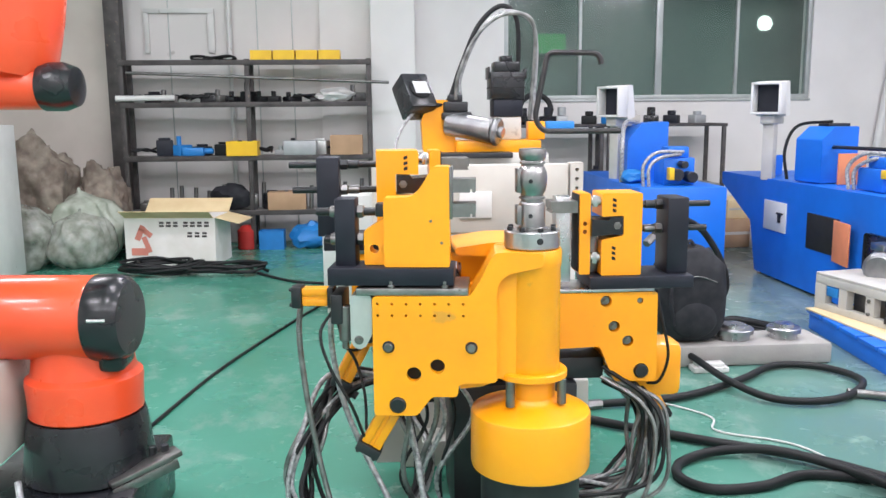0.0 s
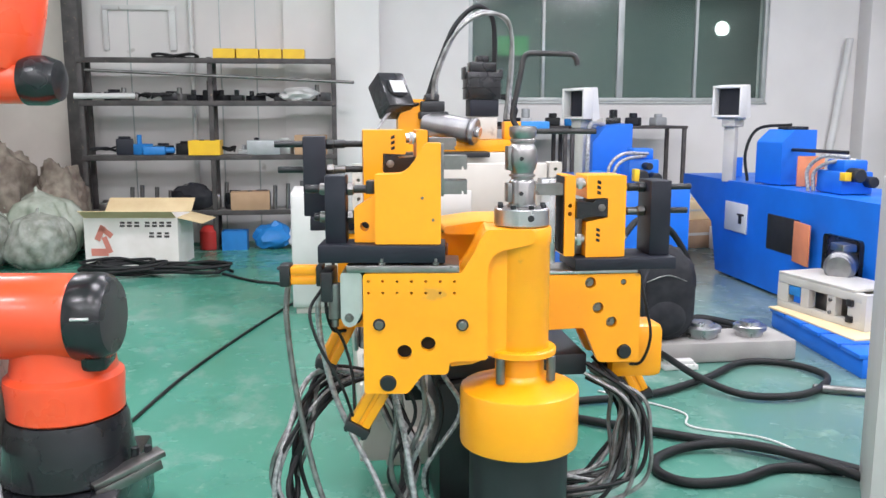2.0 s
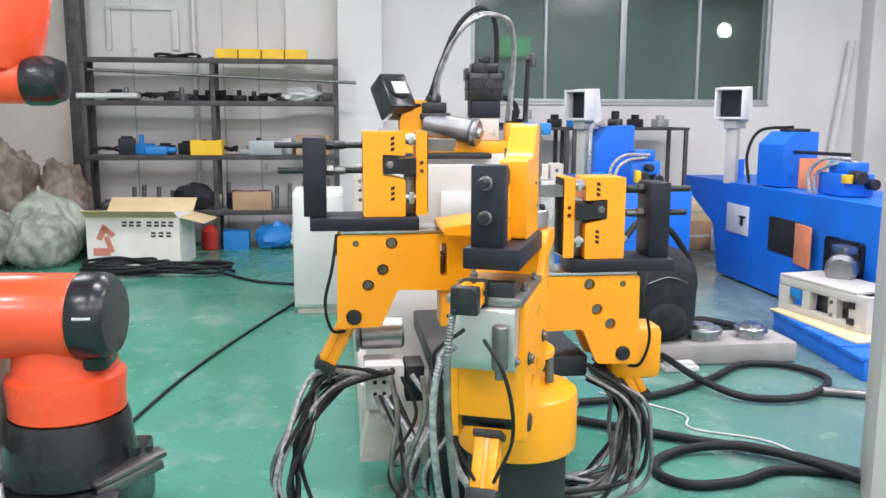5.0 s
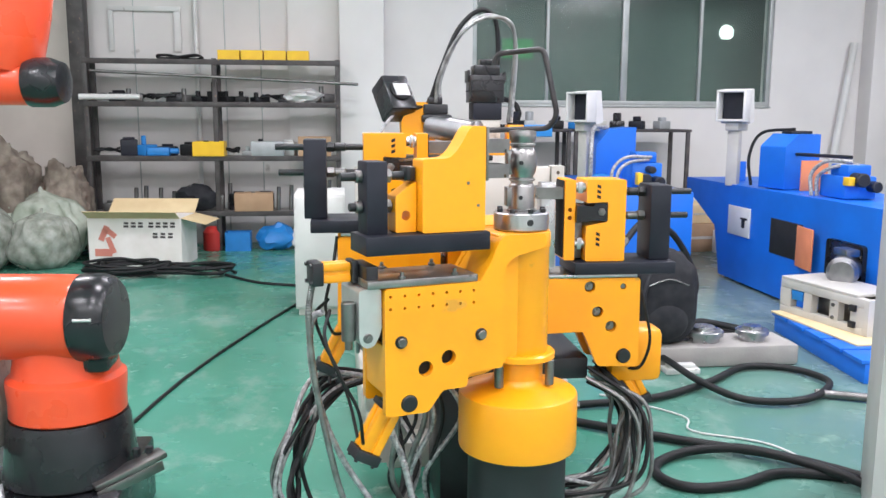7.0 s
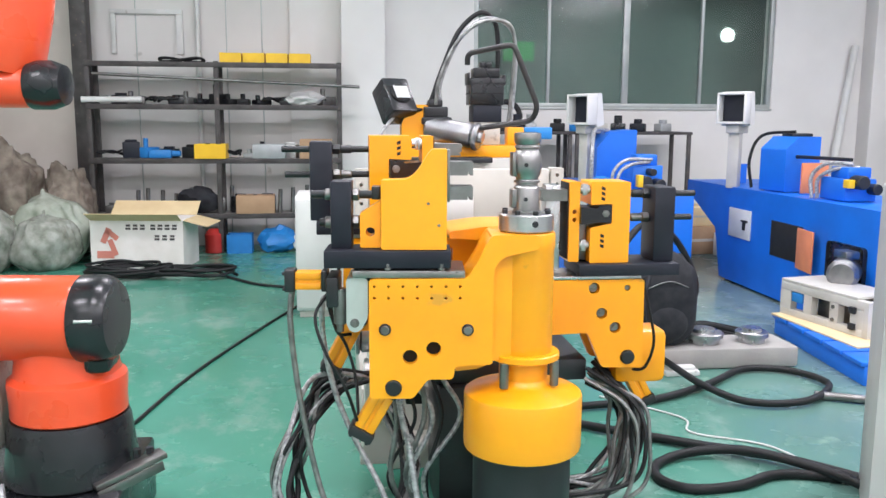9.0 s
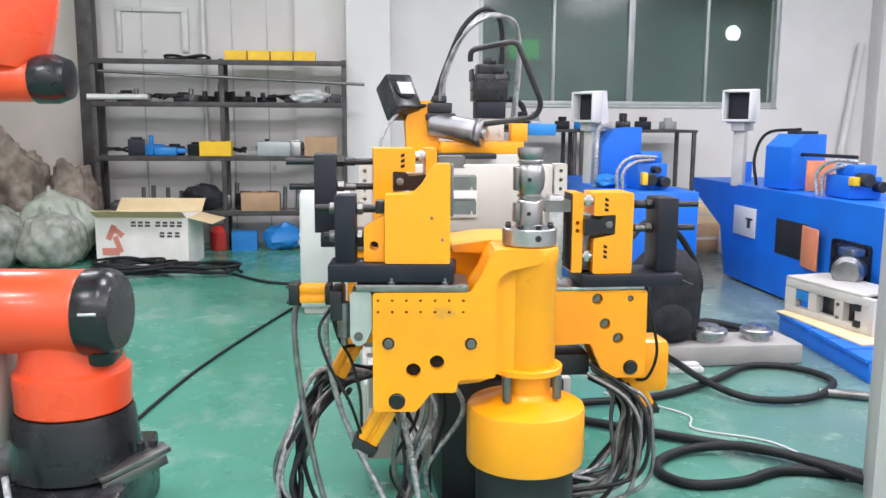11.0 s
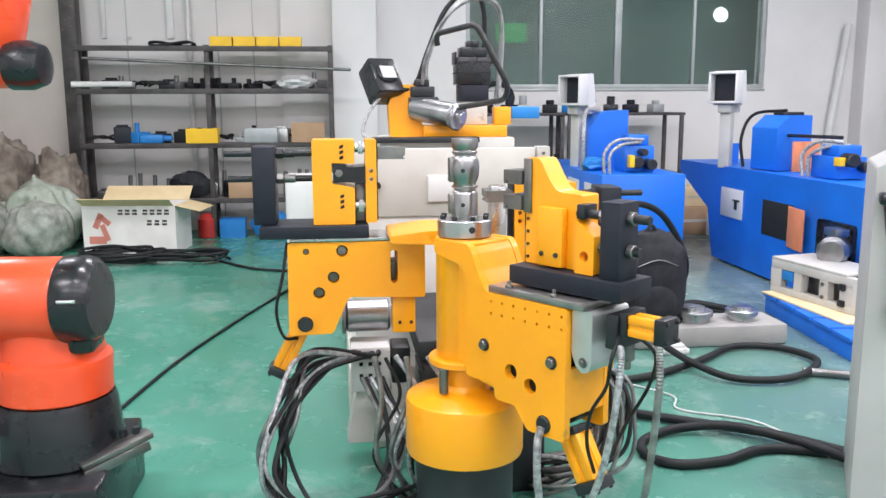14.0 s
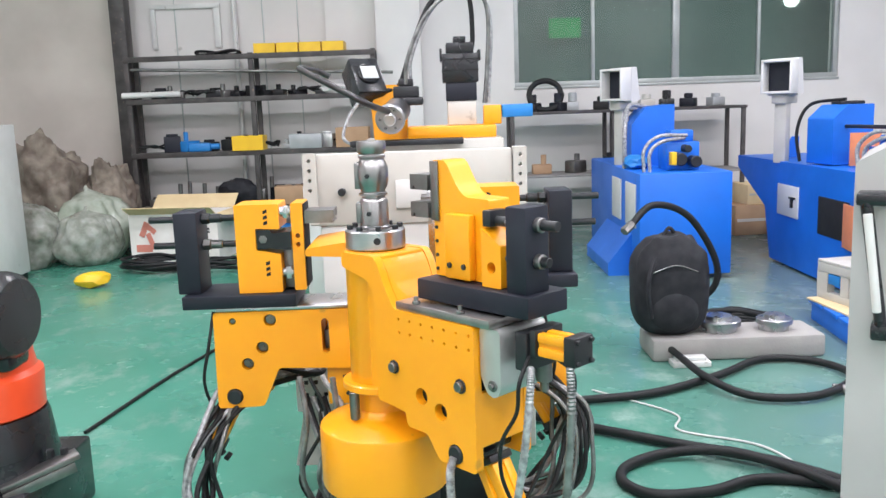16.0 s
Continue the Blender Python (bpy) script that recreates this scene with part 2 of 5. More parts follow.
def hose(pts, r, seg=10, n=8, smooth=True, ridges=0.0, bm=None):
    bm = bm or bmesh.new()
    ps = smooth_path(pts, n) if smooth else [Vector(p) for p in pts]
    t = (ps[1] - ps[0]).normalized()
    u = t.orthogonal().normalized()
    rings = []
    for i, p in enumerate(ps):
        tn = (ps[min(i + 1, len(ps) - 1)] - ps[max(i - 1, 0)]).normalized()
        u = (u - tn * u.dot(tn)).normalized()
        w = tn.cross(u)
        rad = r * (1 + ridges * (i % 2))
        rings.append([bm.verts.new(p + rad * (math.cos(2 * math.pi * k / seg) * u + math.sin(2 * math.pi * k / seg) * w)) for k in range(seg)])
    for a, b in zip(rings, rings[1:]):
        for k in range(seg):
            j = (k + 1) % seg
            bm.faces.new((a[k], a[j], b[j], b[k]))
    bm.faces.new(list(reversed(rings[0])))
    bm.faces.new(rings[-1])
    return bm


def rounded(pts, r=0.01, n=3):
    """Rounds the corners of an outline."""
    out = []
    k = len(pts)
    for i in range(k):
        p, a, b = Vector(pts[i]), Vector(pts[i - 1]), Vector(pts[(i + 1) % k])
        rr_ = min(r, (a - p).length * 0.4, (b - p).length * 0.4)
        s, e = p + (a - p).normalized() * rr_, p + (b - p).normalized() * rr_
        for j in range(n + 1):
            t = j / n
            out.append(((1 - t) ** 2) * s + 2 * t * (1 - t) * p + t * t * e)
    return out


def plate(outline, y0, y1, holes=(), r=0.006):
    """An upright plate: its outline in (x, z), from y0 to y1, with round holes (x, z, radius)."""
    return slotted_plate(outline, y0, y1, holes, (), r)


def slotted_plate(outline, y0, y1, holes, slot, r):
    """A plate with round holes and one slot given by its own outline."""
    bm = bmesh.new()
    loops = [rounded(outline, r)] + ([[Vector(p) for p in slot]] if slot else [])
    for hx, hz, hr in holes:
        loops.append([Vector((hx + hr * math.cos(2 * math.pi * i / 18), hz + hr * math.sin(2 * math.pi * i / 18))) for i in range(18)])
    edges = []
    for lp in loops:
        vs = [bm.verts.new((p[0], y0, p[1])) for p in lp]
        edges += [bm.edges.new((vs[i], vs[(i + 1) % len(vs)])) for i in range(len(vs))]
    fs = [f for f in bmesh.ops.triangle_fill(bm, edges=edges, use_beauty=True, use_dissolve=False)["geom"] if isinstance(f, bmesh.types.BMFace)]
    ex = bmesh.ops.extrude_face_region(bm, geom=fs)["geom"]
    bmesh.ops.translate(bm, verts=[v for v in ex if isinstance(v, bmesh.types.BMVert)], vec=(0, y1 - y0, 0))
    bmesh.ops.recalc_face_normals(bm, faces=bm.faces)
    return bm


def shade(me, angle=35):
    for p in me.polygons:
        p.use_smooth = True
    me.set_sharp_from_angle(angle=radians(angle))


def mesh(name, bm, material):
    me = bpy.data.meshes.new(name)
    bm.to_mesh(me)
    bm.free()
    me.materials.append(material)
    shade(me)
    return me


def part(name, bm, material, parent, label=""):
    ob = new(name, bm if isinstance(bm, bpy.types.Mesh) else mesh(name, bm, material))
    ob.parent = parent
    if label:
        ob["label"] = label
    return ob


def thing(name, label, category, m=None, group="", bm=None, material=None, kind=""):
    ob = new(name, mesh(name, bm, material) if bm is not None else None)
    ob.matrix_basis = m or Matrix.Identity(4)
    return tagged(ob, label, category, group, kind)


def joined(*bms):
    out = bmesh.new()
    for b in bms:
        me = bpy.data.meshes.new("join")
        b.to_mesh(me)
        b.free()
        out.from_mesh(me)
        bpy.data.meshes.remove(me)
    return out


def moved(bm, m):
    bmesh.ops.transform(bm, matrix=m, verts=bm.verts)
    if m.determinant() < 0:
        bmesh.ops.reverse_faces(bm, faces=bm.faces)
    return bm


def blob(rx, ry, rz, seed, rough=0.25, sub=3, crumple=0.0):
    bm = bmesh.new()
    bmesh.ops.create_icosphere(bm, subdivisions=sub, radius=1)
    for v in bm.verts:
        d = noise.fractal(v.co * 1.6 + Vector((seed * 7.3, seed * 3.1, 0)), 0.8, 2.2, 4)
        cr = abs(noise.noise(v.co * 5.5 + Vector((seed, 0, seed)))) + 0.5 * abs(noise.noise(v.co * 12.0 + Vector((0, seed, 0))))
        v.co = Vector((v.co.x * rx, v.co.y * ry, v.co.z * rz)) * (1 + rough * d - crumple * cr)
    zmin = min(v.co.z for v in bm.verts)
    for v in bm.verts:
        v.co.z = max(v.co.z - zmin - 0.15 * rz, 0)
    return bm


def tied_bag(rx, ry, rz, seed):
    """A filled plastic bag with folds that gather into a knotted neck."""
    bm = bmesh.new()
    bmesh.ops.create_icosphere(bm, subdivisions=5, radius=1)
    off = Vector((seed * 5.1, seed * 2.7, seed))
    for v in bm.verts:
        d = v.co.copy()
        up = max(0.0, d.z)
        around = Vector((d.x, d.y, 0)).normalized() if abs(d.z) < 0.999 else Vector((1, 0, 0))
        fold = abs(noise.noise(around * 4.2 + Vector((0, 0, d.z * 1.1)) + off))
        fine = abs(noise.noise(around * 9.0 + Vector((0, 0, d.z * 2.5)) + off))
        lump = noise.noise(d * 1.7 + off)
        r = 1 + 0.16 * lump - (0.10 + 0.22 * up) * fold - (0.04 + 0.10 * up) * fine
        neck = 1 - 0.86 * min(1.0, max(0.0, (d.z - 0.70) / 0.22)) if d.z < 0.95 else 0.14 + 2.2 * (d.z - 0.95)
        v.co = Vector((d.x * rx * r * neck, d.y * ry * r * neck, d.z * rz * (1 + 0.10 * lump)))
    zmin = min(v.co.z for v in bm.verts)
    for v in bm.verts:
        v.co.z = max(v.co.z - zmin - 0.30 * rz, 0.0)
    return bm


# ---- room ----
def structure(name, bm, material, label):
    return tagged(new(name, mesh(name, bm, material)), label, name.split("_")[0], kind="structure")


structure("floor", box(-5.2, -6.2, -0.1, 9.2, 6.9, 0.0, 0), FLOORM, "worn glossy green epoxy workshop floor")
WX0, WX1, WZ0, WZ1 = 1.63, 5.19, 1.56, 3.1
wn = bmesh.new()
bm_box(wn, -0.41, 6.5, 0, WX0, 6.75, 4.3)
bm_box(wn, WX1, 6.5, 0, 9.2, 6.75, 4.3)
bm_box(wn, WX0, 6.5, 0, WX1, 6.75, WZ0)
bm_box(wn, WX0, 6.5, WZ1, WX1, 6.75, 4.3)
structure("wall_north", wn, WALL, "white plastered workshop wall with stains")
structure("wall_north_west", box(-2.62, 6.56, 0, -0.412, 6.8, 4.3, 0), GREYWALL, "grey sheet panel wall behind the shelving")
wb = bmesh.new()
bm_box(wb, -5.2, 6.40, 0, -2.622, 6.8, 4.3)
structure("wall_north_far_west", wb, BEIGEWALL, "stained beige wall beside the shelving")
structure("wall_west", box(-5.2, -6.2, 0, -5.0, 6.9, 4.3, 0), WALL, "white plastered side wall")
structure("wall_east", box(9.0, -6.2, 0, 9.2, 6.9, 4.3, 0), WALL, "white plastered side wall")
structure("wall_south", box(-5.0, -6.2, 0, 9.0, -6.0, 4.3, 0), WALL, "white plastered rear wall")
structure("ceiling", box(-5.2, -6.2, 4.3, 9.2, 6.9, 4.4, 0), WALL, "white workshop ceiling")
structure("pillar", box(0.145, 6.22, 0, 0.62, 6.5, 4.3, 0.012), WALL, "white plastered square pillar on the wall")
structure("pillar_east", box(6.30, 6.25, 0, 6.62, 6.5, 4.3, 0.012), GREYWALL, "grey plastered column on the wall")
structure("post", box(-2.62, 6.18, 0, -2.46, 6.36, 4.3, 0.006), SHELFM, "dark steel upright post beside the shelving")
structure("pipe_wall", rod((-1.39, 6.50, 0.2), (-1.39, 6.50, 4.2), 0.025), WHITE, "white plastic pipe up the wall")
pe = rod((5.98, 6.42, 0.85), (6.16, 6.42, 2.30), 0.042)
structure("pipe_leaning", pe, WHITE, "white plastic drain pipe beside the column")
tr = joined(box(-2.3, 6.52, 2.52, -1.55, 6.56, 2.57, 0.003), box(-1.62, 6.52, 2.1, -1.55, 6.56, 2.52, 0.003), box(-2.3, 6.52, 2.1, -2.25, 6.56, 2.52, 0.003))
structure("trim", tr, WHITE, "white frame on the grey panel wall")
for sx in (-2.05, -1.1, -0.72):
    structure("trim", box(sx, 6.548, 0.0, sx + 0.012, 6.56, 4.3, 0.002), FRAME, "vertical seam strip on the panel wall")

win = thing("window_1", "dark night window with grey aluminium frame and four panes", "window", kind="structure")
fz = 0.05
part("window_frame", joined(box(WX0, 6.52, WZ0, WX1, 6.60, WZ0 + fz), box(WX0, 6.52, WZ1 - fz, WX1, 6.60, WZ1), box(WX0, 6.52, WZ0 + fz, WX0 + fz, 6.60, WZ1 - fz), box(WX1 - fz, 6.52, WZ0 + fz, WX1, 6.60, WZ1 - fz)), FRAME, win)
for mxx, mw in ((2.50, 0.035), (3.41, 0.075), (4.32, 0.035)):
    part("mullion", box(mxx - mw / 2, 6.53, WZ0 + fz, mxx + mw / 2, 6.59, WZ1 - fz), FRAME, win)
for a, b in ((WX0 + fz, 2.48), (2.52, 3.37), (3.45, 4.30), (4.34, WX1 - fz)):
    o = part("pane", box(a, 6.555, WZ0 + fz, b, 6.561, WZ1 - fz, 0), GLASS, win)
    o.visible_shadow = False
part("window_sill", box(WX0 - 0.01, 6.485, WZ0 - 0.025, WX1 + 0.01, 6.515, WZ0 - 0.002, 0.004), FRAME, win)
structure("backdrop", box(0.5, 7.6, 0, 6.5, 7.65, 4.3, 0), NIGHT, "dark night outside the window")
structure("backdrop_sign", box(2.12, 7.3, 2.13, 2.5, 7.32, 2.36, 0), GREENSIGN, "dim green light outside the window")

structure("backdrop_lamp", moved(blob(0.09, 0.03, 0.09, 1, 0.05, 3), pose(4.98, 7.3, 2.40)), mat("street_light", (1, 1, 1), 0.5, emit=(1, 1, 0.98, 3.0)), "bright yard light outside the window")
for lx, ly in LAMPS:
    lamp = thing("ceiling_lamp", "white fluorescent batten lamp on the ceiling", "lamp", pose(lx, ly, 4.15), "ceiling lamps")
    part("housing", box(-0.62, -0.12, 0.03, 0.62, 0.12, 0.15), WHITE, lamp)
    part("diffuser", box(-0.6, -0.10, 0.0, 0.6, 0.10, 0.028), LAMPGLOW, lamp)


# ---- bending head ----
HX, HY = 0.669, -0.65
head = thing("bending_head", "yellow tube bending head with steel die stack on a black column", "machine", pose(HX, HY, 0))
part("piston", lathe([(0.150, 0.0), (0.155, 0.01), (0.155, 0.40), (0.150, 0.43)]), BLACK, head, "black lifting column").location.z = 0.0
part("skirt", lathe([(0.170, 0.405), (0.183, 0.41), (0.186, 0.42), (0.186, 0.578), (0.183, 0.587), (0.176, 0.592), (0.100, 0.612), (0.084, 0.622), (0.077, 0.634)], 64), YELLOW, head)
part("neck", lathe([(0.076, 0.595), (0.076, 0.70), (0.080, 0.705)], 48), YELLOW, head)
part("flange", lathe([(0.080, 1.096), (0.084, 1.100), (0.084, 1.146), (0.081, 1.150)], 56), STEEL, head, "bright steel flange")
part("die", lathe([(0.044, 1.150), (0.044, 1.156), (0.040, 1.160), (0.040, 1.226), (0.037, 1.232), (0.033, 1.236), (0.033, 1.241), (0.040, 1.244), (0.040, 1.249), (0.034, 1.252), (0.034, 1.257),
                   (0.0405, 1.268), (0.0440, 1.285), (0.0445, 1.305), (0.0430, 1.322), (0.0370, 1.336), (0.0340, 1.340), (0.0340, 1.345), (0.0385, 1.348), (0.0385, 1.353), (0.0345, 1.357),
                   (0.0400, 1.366), (0.0410, 1.384), (0.0390, 1.392), (0.0200, 1.394)], 56), DIEM, head, "stacked grooved steel bending dies")
for z0, z1 in ((1.166, 1.224), (1.262, 1.334)):
    part("die_insert", box(-0.049, -0.020, z0, -0.030, 0.026, z1, 0.003), DSTEEL, head, "dull steel die insert")
    part("key", rod((-0.012, -0.0415, (z0 + z1) / 2), (-0.012, -0.047, (z0 + z1) / 2), 0.007, 6), BLACK, head)
part("socket", rod((0.010, -0.080, 1.124), (0.010, -0.086, 1.124), 0.010, 14), BLACK, head)
for k in range(8):
    a = 2 * math.pi * k / 8 + 0.2
    part("bolt", rod((0.070 * math.cos(a), 0.070 * math.sin(a), 1.149), (0.070 * math.cos(a), 0.070 * math.sin(a), 1.162), 0.0085, 12), BLACK, head)
part("rear_bracket", plate([(-0.22, 1.054), (0.05, 1.040), (0.05, 1.092), (-0.10, 1.092), (-0.22, 1.076)], 0.13, 0.40, (), 0.02), YELLOW, head)
part("bolt", rod((-0.075, -0.075, 0.62), (-0.075, -0.075, 0.70), 0.014, 14), DSTEEL, head)
part("bolt", rod((0.085, -0.06, 0.62), (0.085, -0.06, 0.70), 0.014, 14), DSTEEL, head)

# swing arm: points along +x of its own space, its pivot on the head's axis
PY0, PY1 = 0.076, 0.100          # side plates of the arm, inner and outer face
arm = part("swing_arm", joined(
    lathe([(0.084, 0.705), (0.088, 0.715), (0.088, 1.040), (0.091, 1.046), (0.091, 1.088), (0.087, 1.094)], 64),
    lathe([(0.106, 0.696), (0.112, 0.700), (0.112, 0.716), (0.107, 0.720)], 56),
    box(0.0, -PY0 + 0.001, 1.045, 0.115, PY0 - 0.001, 1.093, 0.006)), YELLOW, head, "yellow swinging bend arm")
ARC = [(-0.030, 1.052), (0.025, 1.040)] + [(0.045 + 0.060 * math.sin(math.pi / 2 * k / 5), 0.975 + 0.060 * math.cos(math.pi / 2 * k / 5)) for k in range(6)]
OUT = [(-0.030, 1.093), (0.11, 1.094), (0.128, 1.07), (0.150, 1.02), (0.185, 0.964), (0.476, 0.962), (0.476, 0.594), (0.345, 0.594), (0.30, 0.654), (0.2235, 0.654), (0.218, 0.694), (0.105, 0.700)] + list(reversed(ARC))
HOLES = [(0.354, 0.724, 0.0225), (0.283, 0.749, 0.0225), (0.404, 0.627, 0.026)] + [(0.205 + 0.0425 * k, 0.940 - 0.035 * j, 0.0042) for k in range(7) for j in range(2)]
for s0 in (-1, 1):
    y0, y1 = sorted((s0 * PY0, s0 * PY1))
    sp = part("side_plate", plate(OUT, y0, y1, HOLES, 0.012), YELLOW, arm)
    for bx, bz in ((0.429, 0.809), (0.181, 0.808)):
        part("washer", rod((bx, s0 * PY1, bz), (bx, s0 * (PY1 + 0.004), bz), 0.0185, 18), BLACK, sp)
        part("bolt", rod((bx, s0 * PY1, bz), (bx, s0 * (PY1 + 0.014), bz), 0.0135, 14), DSTEEL, sp)
part("arm_core", plate([(0.03, 1.092), (0.109, 1.092), (0.127, 1.069), (0.149, 1.019), (0.184, 0.963), (0.199, 0.90), (0.199, 0.705), (0.03, 0.705)], -PY0 + 0.002, PY0 - 0.002, (), 0.008), YELLOW, arm)
part("gusset", plate([(0.10, 0.700), (0.216, 0.694), (0.216, 0.672), (0.15, 0.680)], -PY0 + 0.001, PY0 - 0.001, (), 0.004), YELLOW, arm)
part("pin", rod((0.404, -0.106, 0.627), (0.404, 0.106, 0.627), 0.0245, 20), BLACK, arm)
# added solid fill, its black painting the shade behind the arm's plate holes
part("core_block", box(0.20, -0.074, 0.70, 0.45, 0.074, 0.90, 0.006), CAVITYSHADE, arm)
part("web", box(0.16, -0.074, 0.90, 0.47, 0.074, 0.955, 0.004), YELLOW, arm)
part("top_plate", box(0.190, -0.096, 0.964, 0.525, 0.096, 0.986, 0.003), WIPED, arm, "wiped steel slide plate")
for bx in (0.26, 0.42):
    for by in (-0.085, 0.085):
        part("foot_bolt", joined(rod((bx, by, 0.986), (bx, by, 0.995), 0.011, 10), rod((bx, by, 0.995), (bx, by, 1.006), 0.006, 8)), DSTEEL, arm)
lk = part("link_block", plate([(0.480, 0.962), (0.545, 0.962), (0.545, 0.822), (0.536, 0.802), (0.520, 0.795), (0.500, 0.803), (0.480, 0.842)], -0.082, 0.082, (), 0.012), ALU, arm, "grey steel link block with a pivot bolt")
for s0 in (-1, 1):
    part("bolt", joined(rod((0.520, s0 * 0.082, 0.825), (0.520, s0 * 0.086, 0.825), 0.014, 18), rod((0.520, s0 * 0.086, 0.825), (0.520, s0 * 0.093, 0.825), 0.008, 6)), DSTEEL, lk)
part("cross_block", plate([(0.452, 0.655), (0.474, 0.655), (0.474, 0.795), (0.462, 0.795), (0.452, 0.78)], -0.0755, 0.0755, (), 0.003), YELLOW, arm)
part("stop_rod", joined(rod((0.566, 0.050, 0.815), (0.566, 0.050, 0.925), 0.020, 18), rod((0.566, 0.050, 0.79), (0.566, 0.050, 0.815), 0.011, 12)), DSTEEL, arm, "upright steel damper")


def grooved_cylinder(name, p0, p1, r, material, parent, cap_label=""):
    """A square air cylinder with a groove along each side and black end blocks."""
    m, ln = axis_pose(p0, p1)
    b = r * 0.92
    g = r * 0.16
    body = joined(*[box(sx * (b + g) / 2 - (b - g) / 2, sy * (b + g) / 2 - (b - g) / 2, 0, sx * (b + g) / 2 + (b - g) / 2, sy * (b + g) / 2 + (b - g) / 2, ln, 0.005) for sx in (-1, 1) for sy in (-1, 1)],
                  box(-b * 0.8, -b * 0.8, 0.001, b * 0.8, b * 0.8, ln - 0.001, 0.0))
    cyl = part(name, moved(body, m), material, parent)
    part("cylinder_cap", moved(joined(box(-r * 1.12, -r * 1.12, ln, r * 1.12, r * 1.12, ln + 0.032, 0.004), *[rod((sx * r * 0.8, sy * r * 0.8, ln + 0.031), (sx * r * 0.8, sy * r * 0.8, ln + 0.039), 0.006, 8) for sx in (-1, 1) for sy in (-1, 1)]), m), BLACK, cyl)
    part("cylinder_cap", moved(box(-r * 1.08, -r * 1.08, -0.020, r * 1.08, r * 1.08, -0.0005, 0.004), m), BLACK, cyl)
    return cyl


grooved_cylinder("foot_cylinder", (0.435, 0.0, 0.582), (0.500, 0.0, 0.468), 0.036, YELLOW, arm)
part("conduit", hose([(0.61, -0.05, 0.88), (0.635, -0.08, 0.85), (0.635, -0.10, 0.72), (0.60, -0.10, 0.55), (0.54, -0.09, 0.40), (0.46, -0.05, 0.26), (0.40, -0.02, 0.12)], 0.0085, 10, 26, ridges=0.2), SILVER, arm, "ribbed steel conduit")
part("conduit", hose([(0.404, -0.107, 0.622), (0.400, -0.118, 0.58), (0.385, -0.10, 0.47), (0.36, -0.06, 0.38), (0.33, -0.02, 0.20)], 0.0095, 10, 26, ridges=0.22), SILVER, arm, "ribbed steel conduit")
part("cable", hose([(0.60, -0.03, 0.92), (0.62, -0.1, 0.86), (0.60, -0.09, 0.78), (0.56, -0.10, 0.70), (0.53, -0.07, 0.60), (0.52, -0.02, 0.50)], 0.005, 8), RUBBER, arm)
part("cable", hose([(0.61, 0.02, 0.90), (0.64, 0.07, 0.84), (0.61, 0.09, 0.74), (0.55, 0.08, 0.62), (0.52, 0.03, 0.50)], 0.005, 8), RUBBER, arm)

# clamp slide on the arm: moves as one part
clamp = part("clamp_slide", joined(box(0.232, -0.055, 0.992, 0.61, 0.088, 1.045, 0.004), box(0.53, -0.040, 1.03, 0.592, 0.044, 1.248, 0.005)), NAVY, arm, "black clamp slide")
grooved_cylinder("air_cylinder", (0.628, -0.02, 0.938), (0.708, -0.02, 0.938), 0.030, YELLOW, clamp)
part("hinge_block", box(0.570, -0.060, 0.870, 0.606, 0.075, 0.962, 0.005), BLACK, clamp)
part("conduit", hose([(0.725, -0.05, 0.905), (0.735, -0.06, 0.80), (0.72, -0.06, 0.62), (0.69, -0.05, 0.44), (0.65, -0.04, 0.26), (0.60, -0.02, 0.12)], 0.0085, 10, 26, ridges=0.22), CONDUIT, clamp, "ribbed grey conduit")
SL0, SL1 = 0.002, 0.076         # the tall clamp slab, across the arm
CO = [(0.245, 1.047), (0.245, 1.345), (0.288, 1.345), (0.300, 1.333)] + [(0.300 + 0.070 * k / 5, 1.333 - 0.078 * math.sin(math.pi / 2 * k / 5)) for k in range(1, 6)] + [(0.440, 1.253), (0.440, 1.047)]
slab = part("clamp_body", plate(CO, SL0, SL1, (), 0.006), YELLOW, clamp, "tall yellow clamp slab")
part("cover", box(0.305, SL0 - 0.026, 1.050, 0.395, SL0 - 0.001, 1.215, 0.006), YELLOW, slab)
for k in range(8):
    part("bolt", rod((0.254, SL0 + 0.002, 1.065 + 0.036 * k), (0.254, SL0 - 0.004, 1.065 + 0.036 * k), 0.0048, 8), BLACK, slab)
for bx in (0.325, 0.375):
    part("bolt", rod((bx, SL0 - 0.025, 1.085), (bx, SL0 - 0.031, 1.085), 0.0075, 8), BLACK, slab)
for bx, bz in ((0.268, 1.12), (0.300, 1.185)):
    part("bolt", rod((bx, SL1 - 0.002, bz), (bx, SL1 + 0.004, bz), 0.0045, 8), DSTEEL, slab)
part("jaw_plate", box(0.236, SL0 - 0.004, 1.190, 0.2445, SL1 + 0.004, 1.343, 0.002), DSTEEL, clamp)
part("jaw_plate", box(0.2455, SL0 - 0.007, 1.190, 0.268, SL0 - 0.001, 1.343, 0.002), DSTEEL, clamp, "steel jaw plate with a row of bolts")
for jz in (1.268, 1.196):
    part("jaw", moved(plate([(0.168, jz), (0.178, jz), (0.178, jz + 0.010), (0.184, jz + 0.010), (0.184, jz), (0.236, jz), (0.236, jz + 0.040), (0.168, jz + 0.040)], -0.010, 0.074, (), 0.002), Matrix.Identity(4)), DSTEEL, clamp, "grooved steel clamp jaw")
part("screw_block", plate([(0.443, 1.047), (0.505, 1.047), (0.505, 1.150), (0.443, 1.190)], -0.030, 0.036, [(0.474, 1.095, 0.014)], 0.004), YELLOW, clamp)
part("wedge", box(0.443, -0.026, 1.192, 0.470, 0.032, 1.232, 0.004), BLACKP, clamp)
